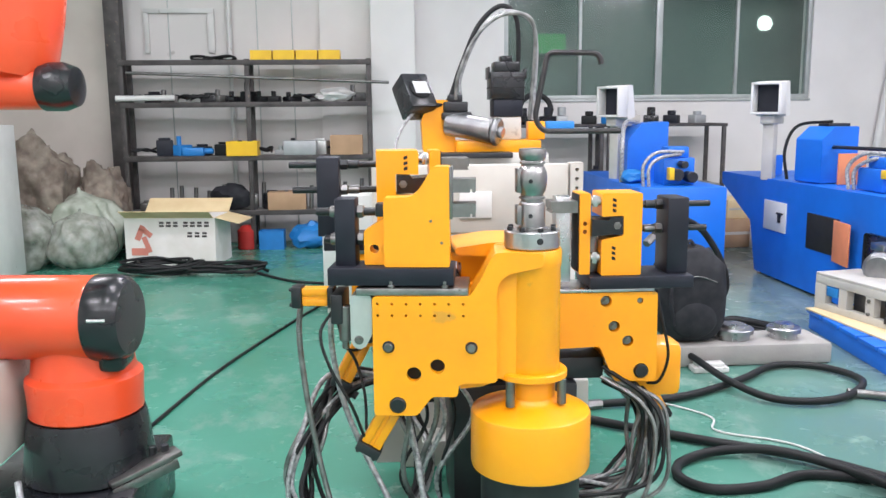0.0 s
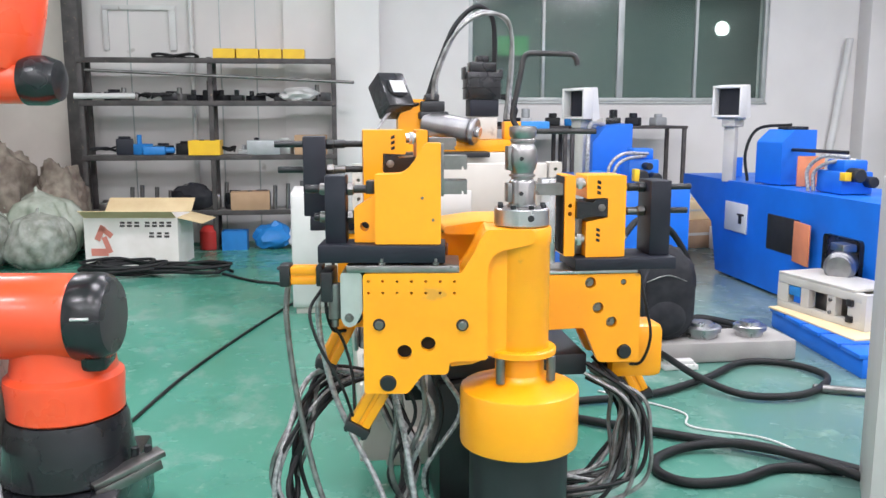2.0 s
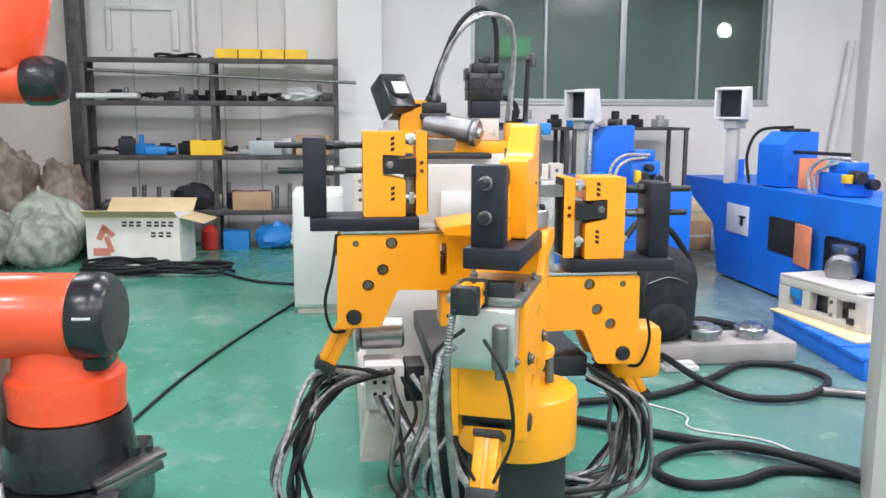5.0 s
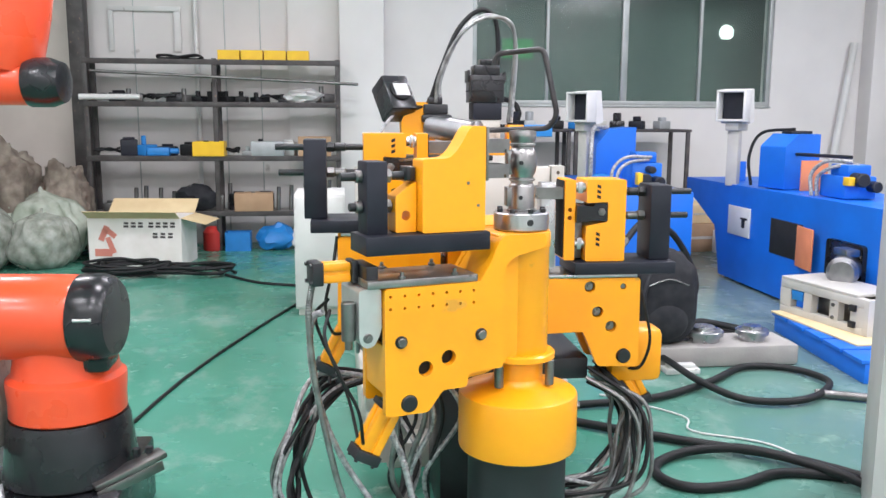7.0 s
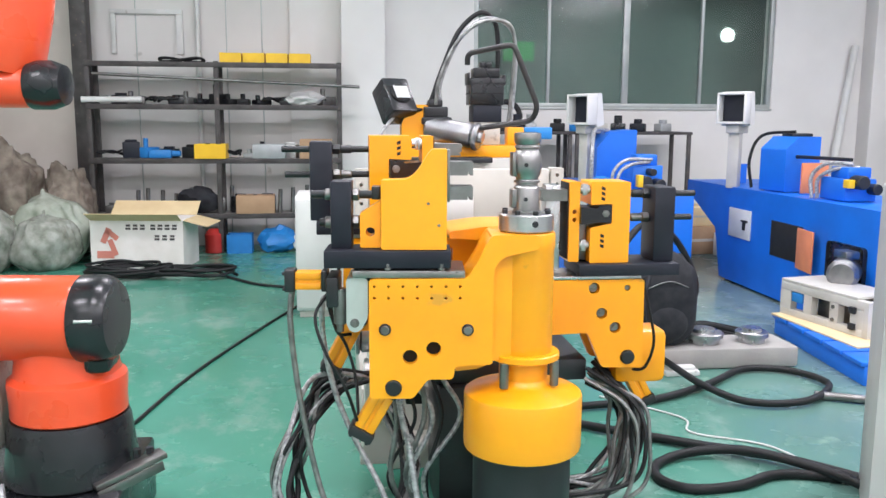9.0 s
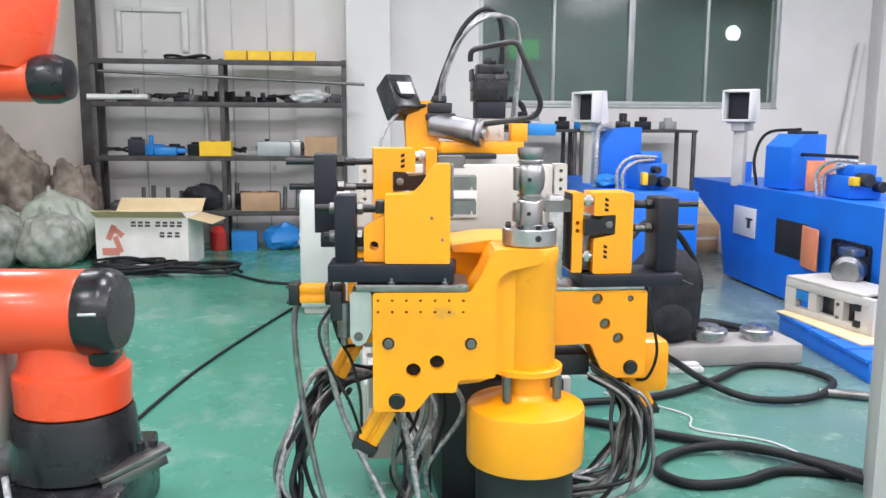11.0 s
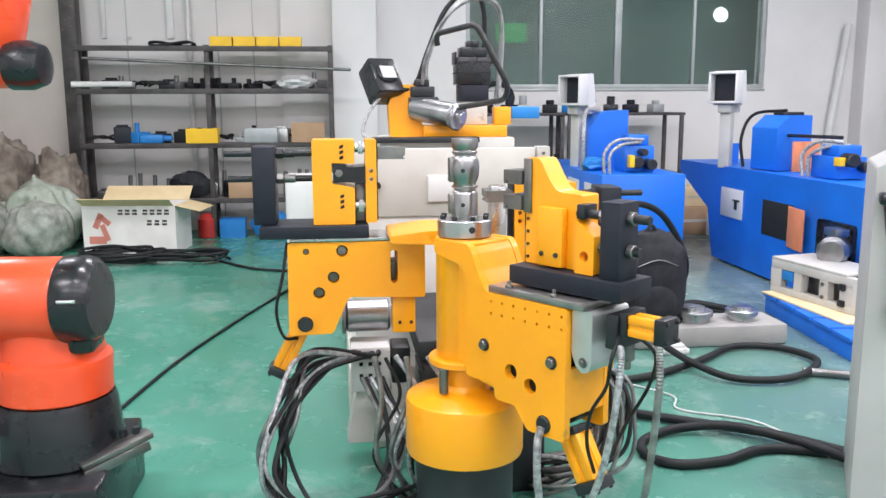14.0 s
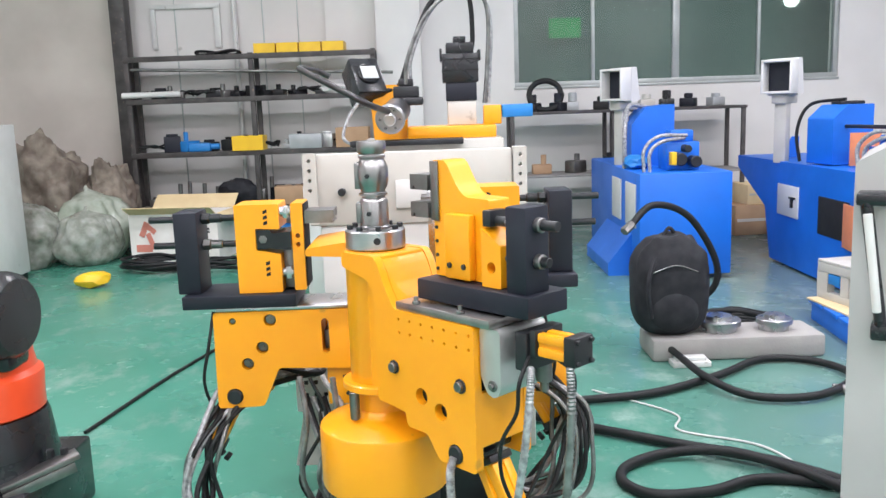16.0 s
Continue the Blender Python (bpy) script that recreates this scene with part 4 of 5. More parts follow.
part("fitting", box(0.10, 2.38, 0.96, 0.15, 2.448, 1.02, 0.004), BINYEL, bigb)
part("plate", box(0.16, 3.10, 0.862, 0.38, 3.12, 1.10, 0.003), PANELORANGE, bigb)
part("hose", hose([(0.06, 3.72, 0.86), (0.04, 3.74, 1.10), (0.12, 3.7, 1.30), (0.28, 3.45, 1.338)], 0.013), RUBBER, bigb)
part("hose", hose([(0.06, 2.77, 0.86), (0.06, 2.79, 1.02), (0.12, 2.69, 1.12), (0.22, 2.53, 1.12)], 0.014), SILVER, bigb)
part("hose", hose([(0.09, 2.75, 0.86), (0.09, 2.75, 1.00), (0.14, 2.63, 1.08), (0.26, 2.51, 1.10)], 0.014), SILVER, bigb)
part("push_rod", rod((0.25, 2.6, 1.15), (0.2, 3.42, 1.14), 0.014), BLACK, bigb)


def monitor(parent, m):
    h = part("monitor_hood", moved(joined(box(-0.05, -0.13, 0.0, 0.07, -0.11, 0.27, 0.004), box(-0.05, 0.11, 0.0, 0.07, 0.13, 0.27, 0.004), box(-0.05, -0.11, 0.0, 0.07, 0.11, 0.02, 0.004), box(-0.05, -0.11, 0.25, 0.07, 0.11, 0.27, 0.004),
                                         moved(plate([(0.07, -0.02), (0.17, 0.0), (0.13, 0.28), (0.07, 0.28)], -0.13, 0.13, (), 0.01), Matrix.Identity(4))), m), WHITE, parent, "white monitor hood")
    part("screen", moved(box(0.05, -0.109, 0.022, 0.06, 0.109, 0.248, 0), m), NAVY, h)
    part("monitor_post", moved(joined(box(0.04, -0.05, -0.56, 0.12, 0.05, -0.002, 0.006), box(0.0, -0.06, -0.08, 0.22, 0.06, -0.002, 0.01)), m), OFFWHITE, parent)


monitor(bigb, pose(-0.04, 3.93, 1.395, 0, 0, 42))

smb = thing("blue_bending_machine", "bright blue bending machine with low cabinet body", "machine", pose(2.12, 3.42, 0), "blue machines")
part("body", box(0.15, 0.0, 0.04, 0.86, 2.0, 0.83, 0.012), BLUE, smb)
part("base_step", moved(plate([(0.149, 0.0), (0.149, 0.34), (-0.04, 0.10), (-0.04, 0.0)], 0.25, 1.2, (), 0.01), pose(0, 0, 0)), BLUE, smb)
for y0 in (0.10, 0.62):
    part("white_door", box(0.138, y0, 0.40, 0.149, y0 + 0.34, 0.74, 0.003), WHITE, smb, "white switch panel door")
part("clamp_head", moved(plate([(0.0, 0.83), (0.0, 1.18), (0.12, 1.32), (0.36, 1.34), (0.36, 0.83)], 0, 0.35, (), 0.01), pose(0.26, 0.75, 0)), BLUE, smb)
part("valve_block", joined(box(0.42, 0.25, 0.83, 0.68, 0.5, 1.05, 0.01), box(0.46, 0.28, 1.05, 0.64, 0.45, 1.14, 0.01)), BLUE, smb)
part("pump", joined(rod((0.50, 0.12, 0.92), (0.50, 0.26, 0.92), 0.05, 20), rod((0.62, 0.12, 0.90), (0.62, 0.26, 0.90), 0.045, 20), rod((0.56, 0.14, 1.0), (0.56, 0.26, 1.0), 0.03, 20)), BLACK, smb)
part("fitting", box(0.42, 0.10, 0.88, 0.46, 0.18, 0.98, 0.004), BINYEL, smb)
part("hose", hose([(0.22, 0.15, 0.83), (0.22, 0.15, 1.0), (0.34, 0.18, 1.10), (0.58, 0.25, 1.10)], 0.014), SILVER, smb)
part("hose", hose([(0.26, 0.13, 0.83), (0.26, 0.13, 0.98), (0.36, 0.16, 1.06), (0.56, 0.25, 1.08)], 0.014), SILVER, smb)
part("hose", hose([(0.17, 0.6, 0.83), (0.17, 0.6, 1.15), (0.25, 0.8, 1.33), (0.4, 0.9, 1.33)], 0.02), SILVER, smb)
monitor(smb, pose(0.16, 0.95, 1.38, 0, 0, 32))
part("blue_bag", moved(blob(0.11, 0.10, 0.06, 4, 0.25, 3), pose(0.24, 0.5, 0.83)), TOOLBLUE, smb)

for x, y, z, w, h, mt, lb in ((4.00, 5.65, 0.0, 0.62, 0.30, BOXBROWN, "brown carton on the floor behind the blue machines"), (4.06, 5.70, 0.302, 0.46, 0.20, KRAFT, "kraft carton stacked on another carton"), (4.28, 5.25, 0.0, 0.36, 0.24, CARTON, "white carton on the floor behind the blue machines")):
    bx = thing("stacked_carton", lb, "box", pose(x, y, z, 0, 0, 6), "stacked cartons", box(-w / 2, -0.2, 0, w / 2, 0.2, h, 0.006), mt)
    part("tape", box(-w / 2 + 0.02, -0.203, h * 0.46, w / 2 - 0.02, -0.2005, h * 0.56, 0), OFFWHITE, bx)

# ---- rack table under the window ----
rack = thing("rack_table", "dark steel rack table with parts under the window", "table", pose(0, 0, 0))
for (tx0, tx1) in ((1.5, 2.6), (2.62, 3.93)):
    part("tabletop", box(tx0, 5.75, 1.265, tx1, 6.3, 1.295, 0.004), SHELFM, rack)
    part("lower_shelf", box(tx0 + 0.02, 5.77, 0.62, tx1 - 0.02, 6.28, 0.645, 0.004), SHELFDECK, rack)
    for px_ in (tx0 + 0.03, tx1 - 0.03):
        for py_ in (5.78, 6.27):
            part("leg", box(px_ - 0.02, py_ - 0.02, 0, px_ + 0.02, py_ + 0.02, 1.264, 0.003), SHELFM, rack)
rnd = random.Random(5)
for k in range(9):
    x = 1.75 + 0.24 * k + rnd.uniform(-0.05, 0.05)
    mt = (BLACKP, NAVY, TOOLGREY, RUBBER, TOOLBLUE, OFFWHITE)[k % 6]
    thing("machine_part", "oily machine part lying on the rack table", "machine part", pose(x, 6.0, 1.295, 0, 0, rnd.uniform(0, 180)), "parts on the rack",
          bm=joined(box(-0.08, -0.06, 0, 0.08, 0.06, 0.09, 0.012), rod((0, 0, 0.09), (0, 0, 0.13 + 0.06 * rnd.random()), 0.045, 20)), material=mt)
thing("black_hose_coil", "coiled black hose on the rack table", "hose", pose(1.9, 6.0, 1.30), bm=hose([(0.17 * math.cos(a * 0.7), 0.05 * math.sin(a * 0.7), 0.16 + 0.15 * math.sin(a * 0.7)) for a in range(10)], 0.03, 10, 5), material=RUBBER)
for k in range(5):
    thing("machine_part", "oily machine part on the lower rack shelf", "machine part", pose(1.85 + 0.36 * k, 6.0, 0.645, 0, 0, 40 * k), "parts on the rack",
          bm=joined(box(-0.1, -0.07, 0, 0.1, 0.07, 0.1 + 0.03 * (k % 3), 0.012), rod((0.02, 0, 0.1), (0.02, 0, 0.2), 0.03, 16)), material=(BOXBROWN, DSTEEL, NAVY, TOOLBLUE, DSTEEL)[k])

# ---- shelving on the back wall ----
shelf = thing("steel_shelving", "dark steel shelving with four crowded shelves by the wall", "shelf", pose(0, 0, 0))
SX = (-2.42, -1.14, 0.12)
for x in SX:
    for y in (5.98, 6.28):
        part("post", box(x - 0.025, y - 0.02, 0, x + 0.025, y + 0.02, 2.0, 0.003), SHELFM, shelf)
LEV = (0.42, 1.00, 1.555, 1.985)
for z in LEV:
    part("shelf_board", box(-2.44, 5.96, z - 0.03, 0.14, 6.30, z, 0.004), SHELFDECK if z < 1.9 else SHELFM, shelf)
    part("beam", box(-2.44, 5.945, z - 0.05, 0.14, 5.958, z + 0.004, 0.002), SHELFM, shelf)


def on_shelf(name, label, cat, x, z, bm, material, y=6.12, rz=0, group="things on the shelving"):
    return thing(name, label, cat, pose(x, y, z + 0.002, 0, 0, rz), group, bm, material)


def open_bin(w, d, h):
    return joined(box(-w / 2, -d / 2, 0, w / 2, d / 2, 0.006, 0), box(-w / 2, -d / 2, 0.006, w / 2, -d / 2 + 0.006, h, 0), box(-w / 2, d / 2 - 0.006, 0.006, w / 2, d / 2, h, 0),
                  box(-w / 2, -d / 2 + 0.006, 0.006, -w / 2 + 0.006, d / 2 - 0.006, h, 0), box(w / 2 - 0.006, -d / 2 + 0.006, 0.006, w / 2, d / 2 - 0.006, h, 0))


for k in range(4):
    on_shelf("parts_bin", "yellow plastic parts bin on top of the shelving", "bin", -0.99 + 0.235 * k, 1.985, open_bin(0.22, 0.3, 0.10), BINYEL)
on_shelf("tangled_cable", "loose grey cable bundle on top of the shelving", "cable", -1.5, 1.985, hose([(0.22 * math.cos(a), 0.08 * math.sin(a * 1.3), 0.03 + 0.02 * math.sin(a * 2)) for a in [i * 0.7 for i in range(22)]], 0.012, 6, 4), RUBBER)
thing("long_pipe", "long thin steel pipe lying across the shelving", "pipe", bm=rod((-2.35, 5.90, 1.86), (0.33, 5.80, 1.745), 0.016, 14), material=DSTEEL)
r2 = random.Random(11)
for lev, n in ((1.555, 17), (1.00, 12), (0.42, 18)):
    for k in range(n):
        x = -2.34 + 2.4 * (k + 0.5) / n + r2.uniform(-0.03, 0.03)
        c = r2.random()
        h = r2.uniform(0.07, 0.19)
        mt = r2.choice((BLACKP, RUBBER, DSTEEL, TOOLGREY, NAVY, BLACK, ALU, DSTEEL, FABRIC, TOOLBLUE if lev == 1.0 else BLACKP))
        if lev == 0.42 and c < 0.6:
            on_shelf("steel_bar", "short steel bar standing on the shelf", "steel bar", x, lev, rod((0, 0, 0), (0.01, 0, 0.13 + h), 0.022, 14), DSTEEL, 6.1 + r2.uniform(-0.08, 0.1))
        elif c < 0.35:
            on_shelf("tool_part", "dark greasy tool part on the shelf", "tool", x, lev, joined(box(-0.09, -0.06, 0, 0.09, 0.06, h * 0.6, 0.012), rod((-0.05, 0, h * 0.6), (-0.05, 0, h * 1.1), 0.025, 14)), mt, rz=r2.uniform(0, 90))
        elif c < 0.7:
            on_shelf("tangled_cable", "tangled dark cable bundle on the shelf", "cable", x, lev, hose([(0.13 * math.cos(a + k), 0.09 * math.sin(a * 1.2), 0.03 + 0.05 * abs(math.sin(a * 1.7))) for a in [i * 0.8 for i in range(14)]], 0.012, 6, 4), RUBBER)
        else:
            on_shelf("tool_box", "small box among the tools on the shelf", "box", x, lev, joined(box(-0.085, -0.07, 0, 0.085, 0.07, h, 0.008), box(-0.06, -0.012, h, 0.06, 0.012, h + 0.025, 0.006)), mt, rz=r2.uniform(-15, 15))
on_shelf("pipe_length", "white plastic pipe lying on the shelf", "pipe", -2.2, 1.56, rod((-0.28, -0.18, 0.04), (0.3, -0.1, 0.045), 0.03, 16), WHITE)
on_shelf("white_cloth", "crumpled white bag on the shelf", "bag", -0.25, 1.555, blob(0.20, 0.12, 0.07, 3, 0.3), WHITE, 6.05)
on_shelf("parts_bin", "orange yellow plastic tray on the shelf", "bin", -1.22, 1.00, open_bin(0.32, 0.25, 0.15), BINYEL, 6.05)
on_shelf("power_tool", "blue power tool on the shelf", "tool", -1.72, 1.0, joined(box(-0.13, -0.05, 0.0, 0.10, 0.05, 0.09, 0.02), rod((0.1, 0, 0.05), (0.19, 0, 0.05), 0.03, 16)), TOOLBLUE, 6.02)
on_shelf("metal_box", "light grey metal box on the shelf", "box", -0.62, 1.0, box(-0.17, -0.1, 0, 0.17, 0.1, 0.15, 0.008), TOOLGREY, 6.04)
on_shelf("open_carton", "brown carton with cables on the shelf", "box", -0.13, 1.0, open_bin(0.34, 0.3, 0.2), BOXBROWN, 6.08)
on_shelf("brown_carton", "brown cardboard carton on the low shelf", "box", -0.78, 0.42, box(-0.2, -0.12, 0, 0.2, 0.12, 0.19, 0.004), BOXBROWN, 6.06, 3)
on_shelf("dark_bag", "dark bag lying on the low shelf", "bag", -1.35, 0.42, blob(0.22, 0.12, 0.14, 8, 0.3), FABRIC, 6.05)
for k, (x, mt, nm, lb) in enumerate(((-1.22, RED, "red_canister", "red metal canister standing under the shelving"), (-0.95, TOOLBLUE, "blue_bin", "blue plastic bin under the shelving"), (-0.55, TOOLBLUE, "blue_bag", "blue plastic bag under the shelving"),
                                     (-0.22, WHITE, "white_sack", "white sack on the floor under the shelving"), (-1.6, RUBBER, "black_bucket", "black bucket under the shelving"), (0.0, NAVY, "dark_box", "dark box under the shelving"))):
    bmx = lathe([(0.09, 0), (0.1, 0.01), (0.1, 0.2), (0.06, 0.25), (0.03, 0.26)], 24) if k in (0, 4) else (open_bin(0.26, 0.2, 0.2) if k in (1, 5) else blob(0.2, 0.14, 0.15, k, 0.3))
    thing(nm, lb, nm.split("_")[1], pose(x, 6.02, 0.0), bm=bmx, material=mt)

# ---- carton, sacks, cables on the floor ----
CH = 0.46
carton = thing("open_carton", "white printed carton with open flaps on the floor", "box", pose(-1.77, 5.32, 0, 0, 0, -7))
part("body", open_bin(0.88, 0.5, CH), CARTON, carton)
part("flap", moved(box(-0.43, -0.16, 0, 0.43, 0.0, 0.006, 0), pose(0, -0.25, CH, -28, 0, 0)), KRAFT, carton, "folded kraft flap")
part("flap", moved(box(0.0, -0.24, 0, 0.24, 0.24, 0.006, 0), pose(0.44, 0, CH, 0, 14, 0)), KRAFT, carton)
part("flap", moved(box(-0.43, 0.0, 0, 0.43, 0.2, 0.006, 0), pose(0, 0.252, CH, 38, 0, 0)), KRAFT, carton)
for px, pz, pw, ph, pr in ((-0.32, 0.25, 0.055, 0.15, 25), (-0.28, 0.37, 0.05, 0.13, 130), (-0.20, 0.13, 0.05, 0.16, -20)):
    part("print", moved(box(-pw / 2, -0.003, 0, pw / 2, 0, ph, 0), pose(px, -0.2525, pz, 0, pr, 0)), INKRED, carton, "faded red printed drawing")
part("print", box(-0.38, -0.256, 0.10, -0.22, -0.252, 0.17, 0), INKRED, carton)
for k in range(10):
    bx, bz = (-0.10 + 0.068 * k + (0.03 if k > 2 else 0), 0.375) if k < 7 else (0.17 + 0.072 * (k - 7), 0.275)
    part("print_bar", joined(box(bx, -0.2545, bz, bx + 0.046, -0.2515, bz + 0.020, 0), box(bx + 0.004, -0.2545, bz + 0.030, bx + 0.046, -0.2515, bz + 0.050, 0)), INK, carton)

for k, (x, y, rx_, ry_, rz_, mt, lb) in enumerate(((-2.75, 5.45, 0.42, 0.35, 0.40, SACK, "greenish woven sack of scrap on the floor"), (-2.65, 5.15, 0.30, 0.26, 0.30, CLEARBAG, "clear plastic bag of scrap on the floor"),
                                                   (-3.2, 5.6, 0.45, 0.4, 0.62, BROWNRAG, "pile of brown rags and sacks"), (-3.3, 5.1, 0.4, 0.35, 0.38, CLEARBAG, "clear plastic bag of scrap on the floor"), (-2.62, 5.8, 0.26, 0.22, 0.50, BROWNRAG, "brown heap of scrap by the wall"),
                                                   (-3.7, 5.4, 0.4, 0.4, 0.55, CLEARBAG, "clear plastic bag of scrap on the floor"))):
    sk = thing("scrap_sack", lb, "sack", pose(x, y, 0, 0, 0, k * 50), "scrap sacks", tied_bag(rx_ * 1.1, ry_ * 1.1, rz_ * 1.05, k + 2) if mt is not BROWNRAG else blob(rx_, ry_, rz_, k + 2, 0.30, 5, 0.05), mt)
    shade(sk.data, 75)
for k, (x, y, z_, r_) in enumerate(((-3.0, 5.75, 0.62, 0.16), (-3.35, 5.65, 0.66, 0.18), (-2.75, 5.8, 0.48, 0.13), (-2.95, 5.35, 0.45, 0.14), (-3.55, 5.5, 0.60, 0.15))):
    thing("scrap_piece", "crumpled scrap wrapping on top of the sacks", "scrap", pose(x, y, z_ - 0.12, 0, 0, 70 * k), "scrap pieces", blob(r_ * 1.3, r_, r_, k + 12, 0.4, 4, 0.06), (BROWNRAG, KRAFT, FABRIC, SACK, BROWNRAG)[k])
thing("yellow_scoop", "yellow plastic scoop lying on the floor", "scoop", pose(-2.15, 3.95, 0.0, 0, 0, 20), bm=moved(blob(0.15, 0.09, 0.07, 5, 0.25, 2), pose(0, 0, 0)), material=BINYEL)

r3 = random.Random(3)


def tangle(cx, cy, w, d, turns, r, seed):
    q = random.Random(seed)
    pts = []
    for i in range(turns * 6):
        a = i * math.pi / 3 + q.uniform(-0.2, 0.2)
        s = q.uniform(0.55, 1.0)
        pts.append((cx + w * s * math.cos(a), cy + d * s * math.sin(a), r + 0.012 * (i // 6) + q.uniform(0, 0.05)))
    return hose(pts, r, 8, 6)


thing("cable_coil", "tangled heap of black cable on the green floor", "cable", bm=tangle(-1.75, 4.62, 0.42, 0.22, 7, 0.014, 1), material=RUBBER)
thing("cable_coil", "tangled heap of black cable on the green floor", "cable", bm=tangle(-1.25, 4.55, 0.45, 0.18, 4, 0.014, 2), material=RUBBER)
thing("floor_cable", "black cable running across the green floor", "cable", bm=hose([(-0.9, 4.5, 0.015), (-0.55, 4.1, 0.012), (-0.1, 3.9, 0.012), (0.25, 3.6, 0.012)], 0.012, 8), material=RUBBER)
thing("floor_cable", "thin black cable running across the green floor", "cable", bm=hose([(-0.88, 0.62, 0.01), (-0.72, 1.5, 0.01), (-0.48, 2.4, 0.01), (-0.2, 3.3, 0.01)], 0.009, 8), material=RUBBER)

# cable loops hanging by the bender
rl = random.Random(21)
for k in range(11):
    o = 0.010 * k
    j = [rl.uniform(-0.05, 0.05) for _ in range(8)]
    pts = [(0.30, 0.0, 0.46 + j[0]), (0.26 + j[0], -0.16 + j[1], 0.50), (0.12 - 0.7 * o + j[1], -0.26 + j[2], 0.49 + j[3]), (0.01 - 0.7 * o + j[4] * 0.6, -0.40 + j[0], 0.37), (-0.02 - o + j[5] * 0.6, -0.46 + j[2], 0.2), (0.06 - o + j[6], -0.50 + j[3], 0.05 + 0.3 * o), (0.22, -0.50 - o + j[7], 0.02 + 0.01 * k)]
    pts += [(0.34 + j[1], -0.46, 0.10 + j[2]), (0.34 + j[3], -0.36, 0.26), (0.29 + j[4], -0.20, 0.42)] if k % 2 else [(0.42, -0.45 + j[0], 0.03 + 0.01 * k)]
    thing("cable_loop", "black and grey cable loop hanging beside the bender", "cable", group="machine cables", bm=hose(pts, 0.0075 + 0.002 * (k % 2), 8, 8), material=(RUBBER, RUBBER, CONDUIT, RUBBER, SILVER)[k % 5])
q = random.Random(8)
for k in range(26):
    a = q.uniform(-0.09, 0.09)
    w = q.uniform(0.04, 0.16)
    j = [q.uniform(-0.035, 0.035) for _ in range(8)]
    pts = [(1.03 + 0.6 * a, -0.26 + a, 0.53 + j[0]), (1.06 + 0.6 * w + j[1], -0.34 + a, 0.45), (1.07 + w + j[2], -0.36 + a + j[3], 0.33), (1.02 + 0.7 * w + j[4], -0.40 + a, 0.16 + j[5]), (0.96 - w * 0.5 + j[6], -0.40 + a, 0.05 + 0.004 * k), (0.86 + j[7], -0.32 + a, 0.02 + 0.004 * k)]
    thing("cable_loop", "grey flexible conduit hanging in a bundle below the arm", "cable", group="machine cables", bm=hose(pts, 0.0075, 8, 8), material=(CONDUIT, SILVER, CONDUIT, RUBBER, CONDUIT, RUBBER)[k % 6])
for k in range(6):
    pts = [(0.28 + 0.035 * k, -0.46 - 0.02 * (k % 2), 0.58), (0.30 + 0.03 * k + 0.03 * (k % 3), -0.50, 0.45), (0.28 + 0.03 * k - 0.04 * (k % 2), -0.50, 0.25), (0.36 + 0.02 * k, -0.42, 0.06), (0.40 + 0.05 * k, -0.36, 0.02)]
    thing("cable_loop", "ribbed conduit below the bender arm", "cable", group="machine cables", bm=hose(pts, (0.0085, 0.006, 0.0075)[k % 3], 8, 20, ridges=(0.22, 0.0, 0.22)[k % 3]), material=(CONDUIT, RUBBER, SILVER)[k % 3])

# thick hoses on the floor
thing("floor_hose", "thick black hydraulic hose looped on the floor", "hose", bm=hose([(1.25, 0.75, 0.025), (1.7, 0.82, 0.025), (2.1, 1.05, 0.025), (2.4, 1.28, 0.025), (2.65, 1.22, 0.025), (2.72, 0.95, 0.03), (2.45, 0.70, 0.03), (2.15, 0.72, 0.03), (2.0, 0.95, 0.055), (1.95, 1.35, 0.07), (1.95, 1.7, 0.03), (2.1, 2.3, 0.03)], 0.019, 12, 12), material=RUBBER)
thing("floor_hose", "thick black hydraulic hose looped on the floor", "hose", bm=hose([(1.1, 0.6, 0.025), (1.35, 0.42, 0.025), (1.65, 0.22, 0.025), (1.95, 0.02, 0.03), (2.2, -0.25, 0.03)], 0.020, 12, 12), material=RUBBER)
thing("floor_hose", "thick black hydraulic hose looped on the floor", "hose", bm=hose([(2.25, -0.55, 0.02), (2.05, -0.18, 0.045), (1.82, 0.06, 0.05), (1.60, 0.12, 0.03), (1.42, 0.04, 0.02), (1.37, -0.10, 0.02), (1.46, -0.21, 0.02), (1.66, -0.20, 0.02), (1.85, -0.12, 0.02), (2.05, -0.16, 0.02), (2.45, -0.35, 0.02)], 0.020, 12, 12), material=RUBBER)
thing("floor_cable", "thin white cord lying on the floor", "cable", bm=hose([(1.45, 0.95, 0.006), (1.75, 0.6, 0.006), (1.72, 0.4, 0.006), (2.0, 0.2, 0.006), (2.1, -0.2, 0.006)], 0.005, 6), material=WHITE)
thing("floor_hose", "black hose rising behind the backpack", "hose", bm=hose([(1.78, 1.62, 0.70), (1.95, 1.75, 0.80), (2.2, 1.9, 0.70), (2.38, 1.95, 0.40), (2.32, 2.0, 0.20), (2.0, 2.2, 0.03), (2.6, 2.3, 0.03), (2.8, 1.9, 0.03)], 0.02, 12, 10), material=RUBBER)
for k in range(5):
    thing("floor_cable", "black cable lying among parts on the floor", "cable", group="floor cables", bm=hose([(2.0 + 0.05 * k, 1.9 + 0.1 * k, 0.015), (2.3, 2.0 - 0.05 * k, 0.015), (2.6, 2.1 + 0.08 * k, 0.015), (2.85, 1.8 + 0.1 * k, 0.015)], 0.011, 8), material=RUBBER)

